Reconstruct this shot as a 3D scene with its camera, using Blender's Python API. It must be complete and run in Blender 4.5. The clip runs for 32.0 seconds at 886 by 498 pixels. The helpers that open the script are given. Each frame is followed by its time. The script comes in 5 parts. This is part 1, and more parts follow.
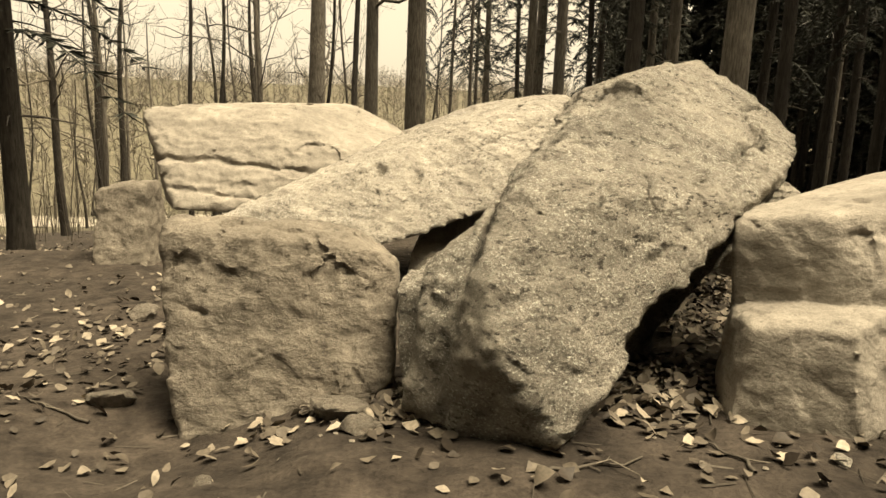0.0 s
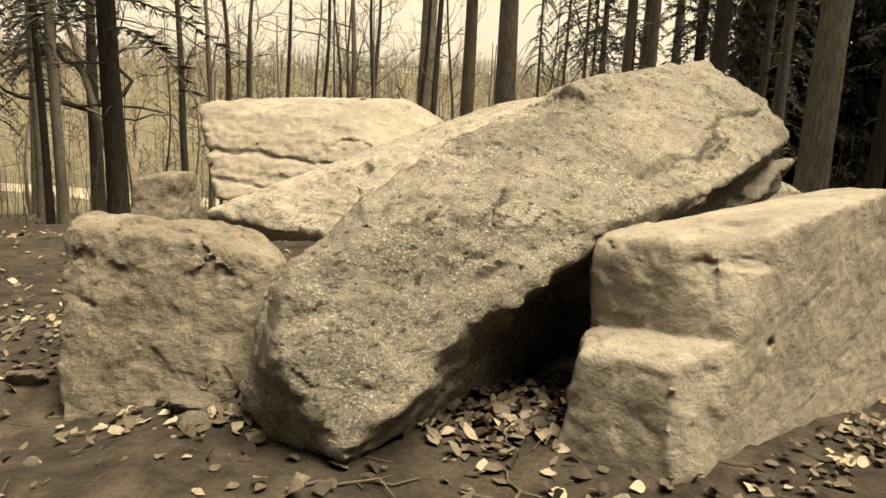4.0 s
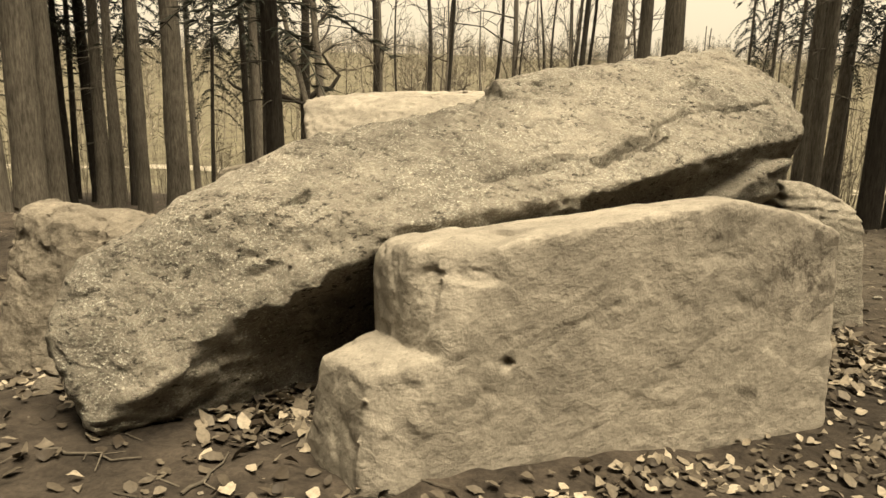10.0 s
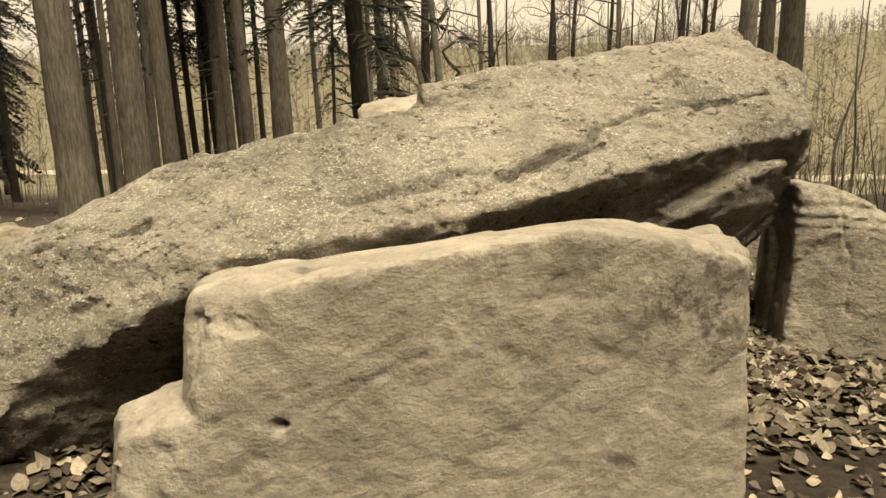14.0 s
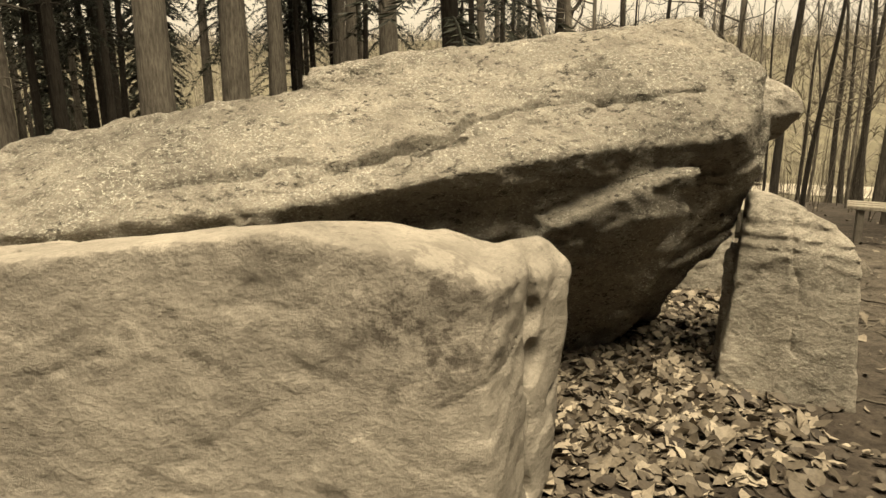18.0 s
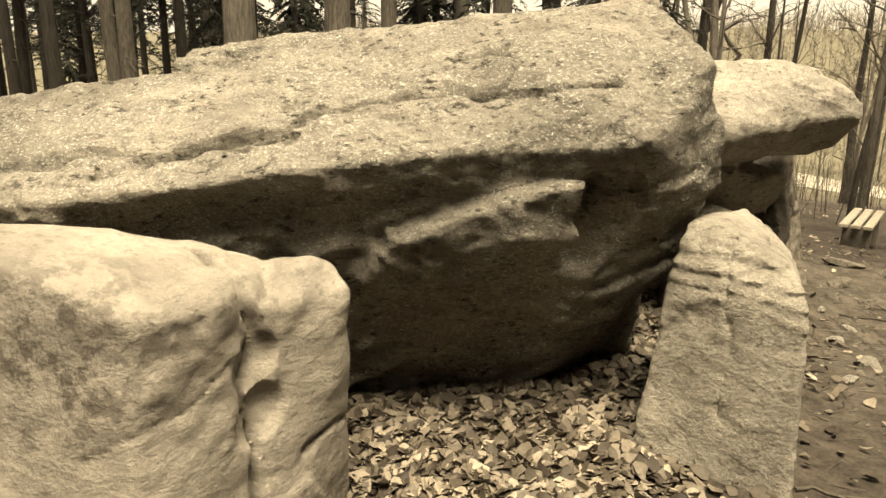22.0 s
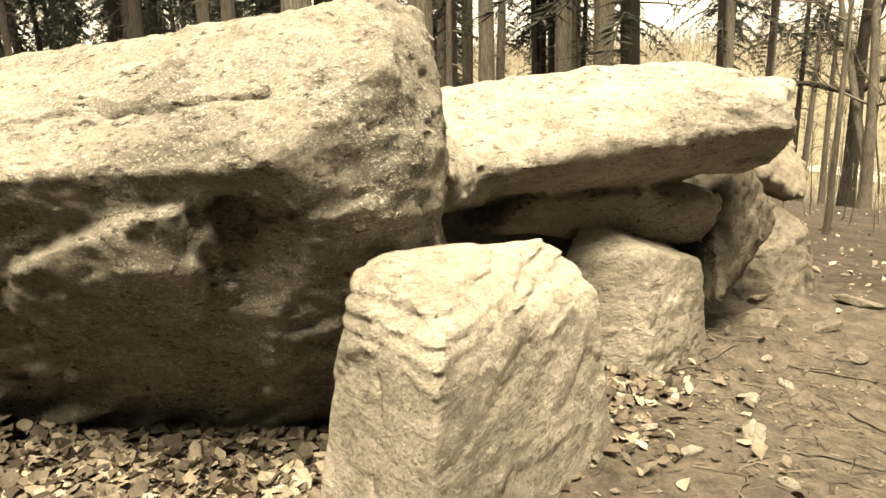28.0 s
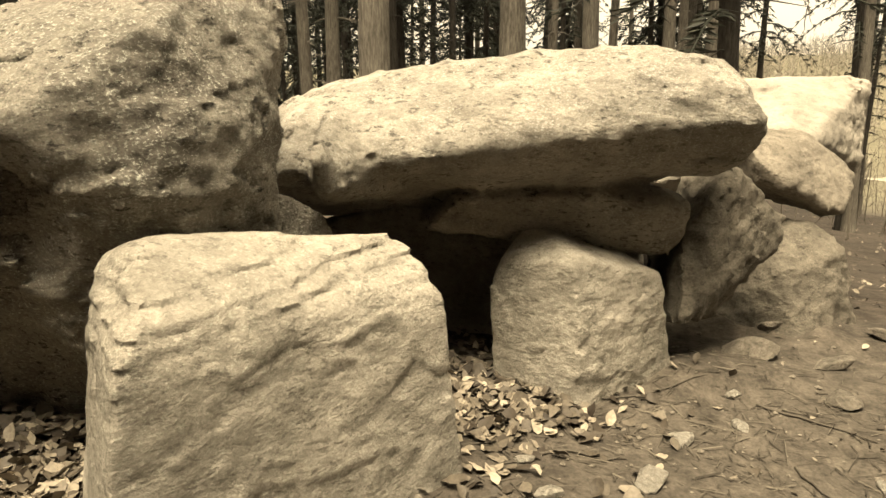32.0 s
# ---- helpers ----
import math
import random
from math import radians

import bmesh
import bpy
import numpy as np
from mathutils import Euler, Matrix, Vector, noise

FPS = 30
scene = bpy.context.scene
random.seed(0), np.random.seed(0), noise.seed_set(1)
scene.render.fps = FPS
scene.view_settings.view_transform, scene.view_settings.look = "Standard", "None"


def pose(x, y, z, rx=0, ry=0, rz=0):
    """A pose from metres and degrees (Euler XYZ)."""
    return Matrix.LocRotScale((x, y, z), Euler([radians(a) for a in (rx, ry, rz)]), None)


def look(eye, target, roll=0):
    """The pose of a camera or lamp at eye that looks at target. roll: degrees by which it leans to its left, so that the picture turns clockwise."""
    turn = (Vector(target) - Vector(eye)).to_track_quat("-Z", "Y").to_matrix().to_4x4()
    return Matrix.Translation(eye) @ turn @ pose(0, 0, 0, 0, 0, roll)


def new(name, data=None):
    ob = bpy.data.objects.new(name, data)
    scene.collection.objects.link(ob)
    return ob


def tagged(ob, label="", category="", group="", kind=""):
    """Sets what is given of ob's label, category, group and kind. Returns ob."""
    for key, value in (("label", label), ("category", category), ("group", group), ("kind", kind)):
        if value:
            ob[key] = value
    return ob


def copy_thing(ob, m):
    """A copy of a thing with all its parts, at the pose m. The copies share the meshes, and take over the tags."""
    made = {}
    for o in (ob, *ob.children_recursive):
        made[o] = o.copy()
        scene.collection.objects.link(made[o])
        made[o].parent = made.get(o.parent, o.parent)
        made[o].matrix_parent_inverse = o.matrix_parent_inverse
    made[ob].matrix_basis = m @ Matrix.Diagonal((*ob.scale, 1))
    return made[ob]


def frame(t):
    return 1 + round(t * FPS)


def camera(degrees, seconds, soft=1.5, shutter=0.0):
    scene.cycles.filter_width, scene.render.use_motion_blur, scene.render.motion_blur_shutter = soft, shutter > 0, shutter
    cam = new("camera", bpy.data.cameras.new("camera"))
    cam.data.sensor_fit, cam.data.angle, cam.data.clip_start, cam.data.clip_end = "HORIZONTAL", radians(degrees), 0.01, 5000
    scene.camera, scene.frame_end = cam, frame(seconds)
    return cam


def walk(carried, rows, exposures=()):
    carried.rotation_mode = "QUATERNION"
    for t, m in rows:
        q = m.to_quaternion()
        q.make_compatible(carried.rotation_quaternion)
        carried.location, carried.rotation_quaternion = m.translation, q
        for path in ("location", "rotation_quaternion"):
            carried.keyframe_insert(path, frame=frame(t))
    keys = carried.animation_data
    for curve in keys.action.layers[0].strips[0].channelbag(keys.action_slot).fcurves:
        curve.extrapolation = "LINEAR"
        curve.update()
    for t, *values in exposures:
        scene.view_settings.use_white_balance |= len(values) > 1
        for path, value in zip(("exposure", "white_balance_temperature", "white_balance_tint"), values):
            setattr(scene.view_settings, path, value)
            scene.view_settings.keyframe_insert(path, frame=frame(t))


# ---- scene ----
cam = camera(61.3, 32.0)
METRES, EYE, TILT, LEAN, TURN = 9.0, 1.12, 0.0, 0.0, 0.0
ROWS = [
    (0.0, 0.0, 0.0, 0.0, 0.34, -10.7, -1.82),
    (0.5, 0.0113, 0.0024, 0.003, 0.75, -10.71, -1.3),
    (1.0, 0.025, 0.0035, 0.0044, 2.39, -10.51, -0.72),
    (1.5, 0.0408, 0.0009, 0.0054, 5.37, -9.87, -2.08),
    (2.0, 0.0567, -0.0011, 0.0078, 6.43, -11.1, -1.91),
    (2.5, 0.0701, 0.0005, 0.0087, 6.14, -10.73, -0.9),
    (3.0, 0.0863, 0.003, 0.008, 5.97, -11.01, -2.03),
    (3.5, 0.1007, 0.0073, 0.0105, 8.3, -11.61, -2.24),
    (5.5, 0.1636, 0.0215, 0.0146, 12.92, -11.96, -1.86),
    (6.0, 0.1764, 0.0255, 0.0146, 12.85, -12.35, -0.79),
    (6.5, 0.1918, 0.0311, 0.0142, 13.81, -12.68, -1.98),
    (7.0, 0.2049, 0.0359, 0.0171, 15.46, -12.95, -2.09),
    (7.5, 0.2167, 0.0404, 0.0191, 17.25, -12.47, -0.42),
    (8.0, 0.2313, 0.0444, 0.0188, 20.41, -12.29, -1.04),
    (8.5, 0.2483, 0.0475, 0.0211, 23.46, -12.33, -3.3),
    (9.0, 0.2607, 0.0517, 0.0237, 24.07, -12.53, -1.68),
    (9.5, 0.2722, 0.0582, 0.0228, 24.38, -12.32, 0.08),
    (10.0, 0.2823, 0.0677, 0.0234, 27.18, -13.15, -1.22),
    (10.5, 0.2925, 0.0781, 0.0257, 28.43, -13.2, -0.52),
    (11.0, 0.3017, 0.0875, 0.0255, 28.64, -13.46, 1.07),
    (11.5, 0.3156, 0.0992, 0.0245, 30.09, -14.27, 1.19),
    (12.0, 0.3283, 0.1106, 0.0263, 31.87, -14.27, -1.05),
    (12.5, 0.3386, 0.1232, 0.0274, 33.68, -14.24, 0.52),
    (13.0, 0.3466, 0.1373, 0.0259, 35.11, -12.89, 0.11),
    (13.5, 0.3537, 0.1533, 0.0275, 37.59, -13.63, 0.34),
    (14.0, 0.3602, 0.1657, 0.0286, 37.76, -13.57, 1.87),
    (14.5, 0.37, 0.1788, 0.0271, 38.92, -13.9, 1.23),
    (16.5, 0.4113, 0.2327, 0.0252, 44.23, -15.39, -1.92),
    (17.0, 0.4186, 0.2456, 0.027, 44.41, -14.9, 0.25),
    (17.5, 0.4263, 0.2595, 0.0257, 46.06, -14.23, 1.26),
    (18.0, 0.4379, 0.275, 0.0246, 49.34, -14.24, 0.38),
    (18.5, 0.446, 0.2889, 0.0247, 50.08, -15.45, 1.46),
    (19.0, 0.4516, 0.3044, 0.0243, 51.47, -15.19, 1.57),
    (19.5, 0.4545, 0.3211, 0.0226, 53.12, -15.0, 1.31),
    (20.0, 0.4564, 0.338, 0.025, 54.25, -14.55, 2.16),
    (20.5, 0.4581, 0.3524, 0.0241, 55.2, -14.41, 2.26),
    (21.0, 0.4618, 0.3706, 0.0231, 57.92, -14.39, -0.46),
    (21.5, 0.4647, 0.3859, 0.0236, 60.09, -14.45, -1.31),
    (22.0, 0.4668, 0.4012, 0.0227, 60.85, -15.04, -0.66),
    (22.5, 0.4672, 0.417, 0.0208, 62.44, -14.96, -1.15),
    (23.0, 0.4678, 0.4334, 0.0217, 64.22, -15.16, -0.21),
    (23.5, 0.4692, 0.4469, 0.022, 64.38, -15.21, 1.55),
    (24.0, 0.4741, 0.4639, 0.0206, 66.51, -14.74, 0.13),
    (24.5, 0.4809, 0.481, 0.0212, 67.42, -14.38, -0.73),
    (25.0, 0.4853, 0.4963, 0.0218, 67.0, -14.52, 0.65),
    (25.5, 0.4876, 0.5104, 0.0207, 65.98, -14.51, 0.88),
    (26.0, 0.4893, 0.5286, 0.0191, 65.78, -13.26, -1.2),
    (26.5, 0.4911, 0.5432, 0.0194, 66.18, -13.41, 0.44),
    (28.5, 0.5045, 0.5999, 0.0151, 75.36, -13.43, 1.0),
    (29.0, 0.5029, 0.6149, 0.0122, 76.97, -13.18, 1.0),
    (29.5, 0.5012, 0.6286, 0.0129, 78.17, -13.41, 1.25),
    (30.0, 0.4995, 0.6422, 0.0128, 78.96, -13.21, 2.41),
    (30.5, 0.5002, 0.6568, 0.0095, 81.41, -12.74, 1.52),
    (31.0, 0.5012, 0.674, 0.0081, 83.48, -13.27, -0.29),
    (31.5, 0.4995, 0.6881, 0.0071, 83.57, -13.97, 0.66),
    (32.0, 0.4943, 0.703, 0.004, 83.67, -13.05, 0.38),
]
walk(cam, [(t, pose(0, 0, EYE, TILT, LEAN, TURN) @ pose(METRES * x, METRES * y, METRES * z, 90 + pitch, roll, yaw)) for t, x, y, z, yaw, pitch, roll in ROWS],
     exposures=[(0, 0.6), (9, 0.55), (18, 0.5), (20, 0.65), (22, 0.95), (24, 1.3), (26, 1.6), (29, 1.6), (31, 1.25), (32, 1.1)])

# ---- world, sun, exposure ----
TINT = (1.0, 0.84, 0.58)


def build_world():
    w = bpy.data.worlds.new("overcast_sky")
    scene.world = w
    w.use_nodes = True
    nt = w.node_tree
    nt.nodes.clear()
    out = nt.nodes.new("ShaderNodeOutputWorld")
    bg = nt.nodes.new("ShaderNodeBackground")
    sky = nt.nodes.new("ShaderNodeTexSky")
    sky.sky_type = 'NISHITA'
    sky.sun_disc = False
    sky.sun_elevation, sky.sun_rotation = radians(69), radians(110)
    sky.dust_density, sky.air_density = 4.0, 1.5
    grey = nt.nodes.new("ShaderNodeRGBToBW")
    veil = nt.nodes.new("ShaderNodeMix")  # an even cloud cover over the clear sky
    veil.data_type = 'FLOAT'
    veil.inputs[0].default_value = 0.65
    veil.inputs[3].default_value = 6.6
    mix = nt.nodes.new("ShaderNodeMix")
    mix.data_type, mix.blend_type = 'RGBA', 'MULTIPLY'
    mix.inputs[0].default_value = 1.0
    mix.inputs[7].default_value = (*TINT, 1)
    nt.links.new(sky.outputs[0], grey.inputs[0])
    nt.links.new(grey.outputs[0], veil.inputs[2])
    nt.links.new(veil.outputs[0], mix.inputs[6])
    nt.links.new(mix.outputs[2], bg.inputs[0])
    bg.inputs[1].default_value = 0.14
    nt.links.new(bg.outputs[0], out.inputs[0])
    lamp = bpy.data.lights.new("sun", 'SUN')
    lamp.energy, lamp.angle, lamp.color = 6.2, radians(34), TINT
    sun = new("sun", lamp)
    sun.matrix_world = look((6.0, 3.1, 14.4), (0.8, 5, 0.5))


build_world()


# ---- materials ----
def mat_nodes(name):
    m = bpy.data.materials.new(name)
    m.use_nodes = True
    nt = m.node_tree
    b = nt.nodes["Principled BSDF"]
    b.inputs["Specular IOR Level"].default_value = 0.25
    return m, nt, b


def tex(nt, kind, scale, detail=6.0, rough=0.6, coord=None, stretch=None):
    n = nt.nodes.new("ShaderNodeTex" + kind)
    n.inputs["Scale"].default_value = scale
    if kind == "Noise":
        n.inputs["Detail"].default_value = detail
        n.inputs["Roughness"].default_value = rough
    if coord is not None:
        if stretch:
            mp = nt.nodes.new("ShaderNodeMapping")
            mp.inputs["Scale"].default_value = stretch
            nt.links.new(coord, mp.inputs[0])
            coord = mp.outputs[0]
        nt.links.new(coord, n.inputs["Vector"])
    return n


def ramp(nt, fac, stops):
    r = nt.nodes.new("ShaderNodeValToRGB")
    while len(r.color_ramp.elements) < len(stops):
        r.color_ramp.elements.new(0.5)
    for e, (p, c) in zip(r.color_ramp.elements, stops):
        e.position = p
        e.color = (c, c, c, 1) if not isinstance(c, tuple) else (*c, 1)
    nt.links.new(fac, r.inputs[0])
    return r


def blend(nt, fac, a, b, mode='MIX'):
    m = nt.nodes.new("ShaderNodeMix")
    m.data_type, m.blend_type = 'RGBA', mode
    for sock, v in ((m.inputs[0], fac), (m.inputs[6], a), (m.inputs[7], b)):
        if isinstance(v, (int, float)):
            sock.default_value = v
        elif isinstance(v, tuple):
            sock.default_value = (*v, 1)
        else:
            nt.links.new(v, sock)
    return m.outputs[2]


def bump(nt, height, strength, distance, prev=None):
    b = nt.nodes.new("ShaderNodeBump")
    b.inputs["Strength"].default_value = strength
    b.inputs["Distance"].default_value = distance
    nt.links.new(height, b.inputs["Height"])
    if prev is not None:
        nt.links.new(prev, b.inputs["Normal"])
    return b.outputs[0]


def stone_material(name, dark, light, coarse, stain=0.7, pitted=0.5, lichen=None, grain=1.0):
    """Quartzite or sandstone: stains, bedding streaks, pale grains in patches, grit and dark pits."""
    m, nt, b = mat_nodes(name)
    co = nt.nodes.new("ShaderNodeTexCoord").outputs["Object"]

    def times(x, y):
        n = nt.nodes.new("ShaderNodeMath")
        n.operation = 'MULTIPLY'
        for sock, v in zip(n.inputs, (x, y)):
            if isinstance(v, (int, float)):
                sock.default_value = v
            else:
                nt.links.new(v, sock)
        return n.outputs[0]
    broad = tex(nt, "Noise", 1.5, 8, 0.72, co)
    blotch = tex(nt, "Noise", 6.5, 9, 0.78, co)
    bed = tex(nt, "Noise", 7.0, 8, 0.75, co, (1.0, 0.8 - 0.25 * coarse, 1.3 + 1.3 * coarse))
    fine = tex(nt, "Noise", 115.0, 4, 0.8, co)
    grains = tex(nt, "Noise", 92.0 * grain, 4, 0.75, co, (1.0, 0.8, 1.4))
    holes = tex(nt, "Noise", 30.0 * grain, 5, 0.7, co, (1.0, 0.75, 1.8))
    patch = ramp(nt, tex(nt, "Noise", 3.6, 7, 0.75, co).outputs[0], [(0.38, 0.1), (0.60, 1.0)]).outputs[0]
    gaps = ramp(nt, tex(nt, "Noise", 5.1, 6, 0.7, co, (1, 1, 1.4)).outputs[0], [(0.40, 0.15), (0.60, 1.0)]).outputs[0]
    base = blend(nt, ramp(nt, blotch.outputs[0], [(0.30, 0.0), (0.70, 1.0)]).outputs[0], dark, light)
    base = blend(nt, 0.15 + 0.5 * coarse, base, ramp(nt, bed.outputs[0], [(0.32, 0.66), (0.66, 1.18)]).outputs[0], 'MULTIPLY')
    base = blend(nt, 0.95, base, ramp(nt, broad.outputs[0], [(0.36, stain), (0.60, 1.0)]).outputs[0], 'MULTIPLY')
    pale = ramp(nt, grains.outputs[0], [(0.54, 0.0), (0.61, 1.0)]).outputs[0]
    base = blend(nt, times(times(pale, patch), coarse), base, tuple(min(0.85, 1.7 * c) for c in light))
    hole = ramp(nt, holes.outputs[0], [(0.39, 1.0), (0.46, 0.0)]).outputs[0]
    base = blend(nt, times(times(hole, gaps), pitted), base, tuple(0.22 * c for c in dark))
    base = blend(nt, 0.25 + 0.6 * coarse, base, ramp(nt, fine.outputs[0], [(0.32, 0.56), (0.68, 1.32)]).outputs[0], 'MULTIPLY')
    if lichen:
        far = nt.nodes.new("ShaderNodeVectorMath")
        far.operation = 'DISTANCE'
        far.inputs[1].default_value = lichen
        nt.links.new(co, far.inputs[0])
        spot = ramp(nt, far.outputs["Value"], [(0.10, 1.0), (0.34, 0.0)])
        blot = ramp(nt, tex(nt, "Noise", 13.0, 8, 0.72, co).outputs[0], [(0.48, 0.0), (0.56, 0.9)])
        base = blend(nt, blend(nt, 1.0, spot.outputs[0], blot.outputs[0], 'MULTIPLY'), base, (0.09, 0.078, 0.065))
    nt.links.new(base, b.inputs["Base Color"])
    b.inputs["Roughness"].default_value = 0.9
    crag = tex(nt, "Noise", 5.5, 12, 0.66, co, (1.0, 0.9, 1.1 + 0.5 * coarse))
    n = bump(nt, crag.outputs[0], 1.0, 0.010 + 0.15 * coarse)
    n = bump(nt, bed.outputs[0], 0.6, 0.001 + 0.055 * coarse, n)
    n = bump(nt, holes.outputs[0], 0.04 + 0.95 * coarse, 0.02, n)
    n = bump(nt, grains.outputs[0], 0.03 + 0.9 * coarse, 0.012, n)
    n = bump(nt, fine.outputs[0], 0.4, 0.003, n)
    nt.links.new(n, b.inputs["Normal"])
    return m


STONE_CAP = stone_material("coarse_quartzite", (0.31, 0.28, 0.235), (0.57, 0.525, 0.445), 0.9, 0.52, 1.0)
STONE_CAP_WORN = stone_material("worn_quartzite", (0.33, 0.30, 0.25), (0.60, 0.555, 0.475), 0.5, 0.62, 0.9)
STONE_SMOOTH = stone_material("smooth_sandstone", (0.27, 0.245, 0.207), (0.44, 0.403, 0.343), 0.12, 0.64, 0.4, (2.52, 3.62, 0.68))
STONE_ROUGH = stone_material("weathered_sandstone", (0.29, 0.265, 0.22), (0.55, 0.505, 0.43), 0.30, 0.60, 0.6)
# darker copy for the rear stones, with the trees' shade put into the colour
STONE_SHADED = stone_material("shaded_sandstone", (0.09, 0.08, 0.065), (0.24, 0.215, 0.175), 0.3, 0.6, 0.6)
STONE_BROWN = stone_material("brown_sandstone", (0.15, 0.13, 0.105), (0.34, 0.305, 0.25), 0.25, 0.60, 0.5, None, 0.7)


def soil_material():
    m, nt, b = mat_nodes("trodden_soil")
    co = nt.nodes.new("ShaderNodeTexCoord").outputs["Object"]
    broad = tex(nt, "Noise", 0.9, 6, 0.65, co)
    mid = tex(nt, "Noise", 7.0, 8, 0.7, co)
    fine = tex(nt, "Noise", 55.0, 6, 0.75, co)
    crumbs = tex(nt, "Voronoi", 40.0, coord=co)
    base = blend(nt, ramp(nt, mid.outputs[0], [(0.3, 0.0), (0.7, 1.0)]).outputs[0], (0.017, 0.0135, 0.0105), (0.085, 0.07, 0.056))
    base = blend(nt, 0.8, base, ramp(nt, broad.outputs[0], [(0.35, 0.5), (0.62, 1.2)]).outputs[0], 'MULTIPLY')
    base = blend(nt, 0.8, base, ramp(nt, fine.outputs[0], [(0.3, 0.55), (0.75, 1.5)]).outputs[0], 'MULTIPLY')
    worn = nt.nodes.new("ShaderNodeVectorMath")
    worn.operation = 'DISTANCE'
    worn.inputs[1].default_value = (2.2, 8.6, -0.3)
    nt.links.new(co, worn.inputs[0])
    packed = blend(nt, ramp(nt, mid.outputs[0], [(0.3, 0.0), (0.7, 1.0)]).outputs[0], (0.035, 0.03, 0.024), (0.15, 0.13, 0.105))
    packed = blend(nt, 0.9, packed, ramp(nt, fine.outputs[0], [(0.3, 0.5), (0.75, 1.5)]).outputs[0], 'MULTIPLY')
    span = nt.nodes.new("ShaderNodeMapRange")
    span.inputs[1].default_value, span.inputs[2].default_value = 3.2, 1.2
    nt.links.new(worn.outputs["Value"], span.inputs[0])
    base = blend(nt, span.outputs[0], base, packed)
    along = nt.nodes.new("ShaderNodeVectorMath")
    along.operation = 'DOT_PRODUCT'
    along.inputs[1].default_value = (-0.45, 0.89, 0.0)
    nt.links.new(co, along.inputs[0])
    edge = nt.nodes.new("ShaderNodeMapRange")
    edge.inputs[1].default_value, edge.inputs[2].default_value = 44.0, 66.0
    nt.links.new(along.outputs["Value"], edge.inputs[0])
    grass = blend(nt, ramp(nt, tex(nt, "Noise", 0.35, 8, 0.7, co).outputs[0], [(0.3, 0.0), (0.7, 1.0)]).outputs[0], (0.075, 0.067, 0.047), (0.17, 0.155, 0.108))
    base = blend(nt, edge.outputs[0], base, grass)
    nt.links.new(base, b.inputs["Base Color"])
    b.inputs["Roughness"].default_value = 0.95
    n = bump(nt, mid.outputs[0], 0.6, 0.03)
    n = bump(nt, crumbs.outputs["Distance"], 0.4, 0.012, n)
    n = bump(nt, fine.outputs[0], 0.8, 0.008, n)
    nt.links.new(n, b.inputs["Normal"])
    return m


def bark_material(name, dark, light):
    m, nt, b = mat_nodes(name)
    co = nt.nodes.new("ShaderNodeTexCoord").outputs["Object"]
    ridges = tex(nt, "Noise", 9.0, 7, 0.7, co, (3.5, 3.5, 0.5))
    patch = tex(nt, "Noise", 1.2, 4, 0.6, co)
    fine = tex(nt, "Noise", 45.0, 5, 0.7, co, (1, 1, 0.4))
    base = blend(nt, ramp(nt, ridges.outputs[0], [(0.35, 0.0), (0.65, 1.0)]).outputs[0], dark, light)
    base = blend(nt, 0.6, base, ramp(nt, patch.outputs[0], [(0.35, 0.55), (0.65, 1.15)]).outputs[0], 'MULTIPLY')
    nt.links.new(base, b.inputs["Base Color"])
    b.inputs["Roughness"].default_value = 0.92
    n = bump(nt, ridges.outputs[0], 0.7, 0.04)
    n = bump(nt, fine.outputs[0], 0.5, 0.01, n)
    nt.links.new(n, b.inputs["Normal"])
    return m


def leaf_material(name, dark, light, rough=0.6):
    m, nt, b = mat_nodes(name)
    geo = nt.nodes.new("ShaderNodeNewGeometry")
    co = nt.nodes.new("ShaderNodeTexCoord").outputs["Object"]
    spots = tex(nt, "Noise", 70.0, 4, 0.6, co)
    r = ramp(nt, geo.outputs["Random Per Island"], [(0.0, dark), (0.7, tuple(0.62 * a + 0.38 * c for a, c in zip(dark, light))), (1.0, light)])
    base = blend(nt, 0.6, r.outputs[0], ramp(nt, spots.outputs[0], [(0.35, 0.6), (0.65, 1.2)]).outputs[0], 'MULTIPLY')
    nt.links.new(base, b.inputs["Base Color"])
    b.inputs["Roughness"].default_value = rough
    return m


SOIL = soil_material()
BARK = bark_material("grey_bark", (0.065, 0.057, 0.047), (0.20, 0.18, 0.15))
BARK_DARK = bark_material("dark_bark", (0.02, 0.017, 0.014), (0.06, 0.053, 0.044))
LEAF = leaf_material("dry_leaf", (0.03, 0.023, 0.017), (0.39, 0.34, 0.265))
NEEDLE = leaf_material("spruce_needles", (0.015, 0.017, 0.012), (0.05, 0.052, 0.038))
TWIG = leaf_material("bare_twig", (0.06, 0.052, 0.042), (0.17, 0.15, 0.12), 0.9)
# haze over the far slopes put into the base colour as paleness
HAZY_WOODS = leaf_material("haze_paled_wood", (0.13, 0.118, 0.095), (0.32, 0.29, 0.24), 0.95)


# ---- shaping tools ----
def lattice(i, j, k, seed):
    h = (i.astype(np.uint32) * np.uint32(374761393) + j.astype(np.uint32) * np.uint32(668265263)
         + k.astype(np.uint32) * np.uint32(2147483647) + np.uint32(seed * 144665 % 4294967291))
    h = (h ^ (h >> np.uint32(13))) * np.uint32(1274126177)
    h = (h ^ (h >> np.uint32(16))) * np.uint32(2246822519)
    h = h ^ (h >> np.uint32(15))
    return (h & np.uint32(0xFFFF)).astype(np.float32) / 32767.5 - 1


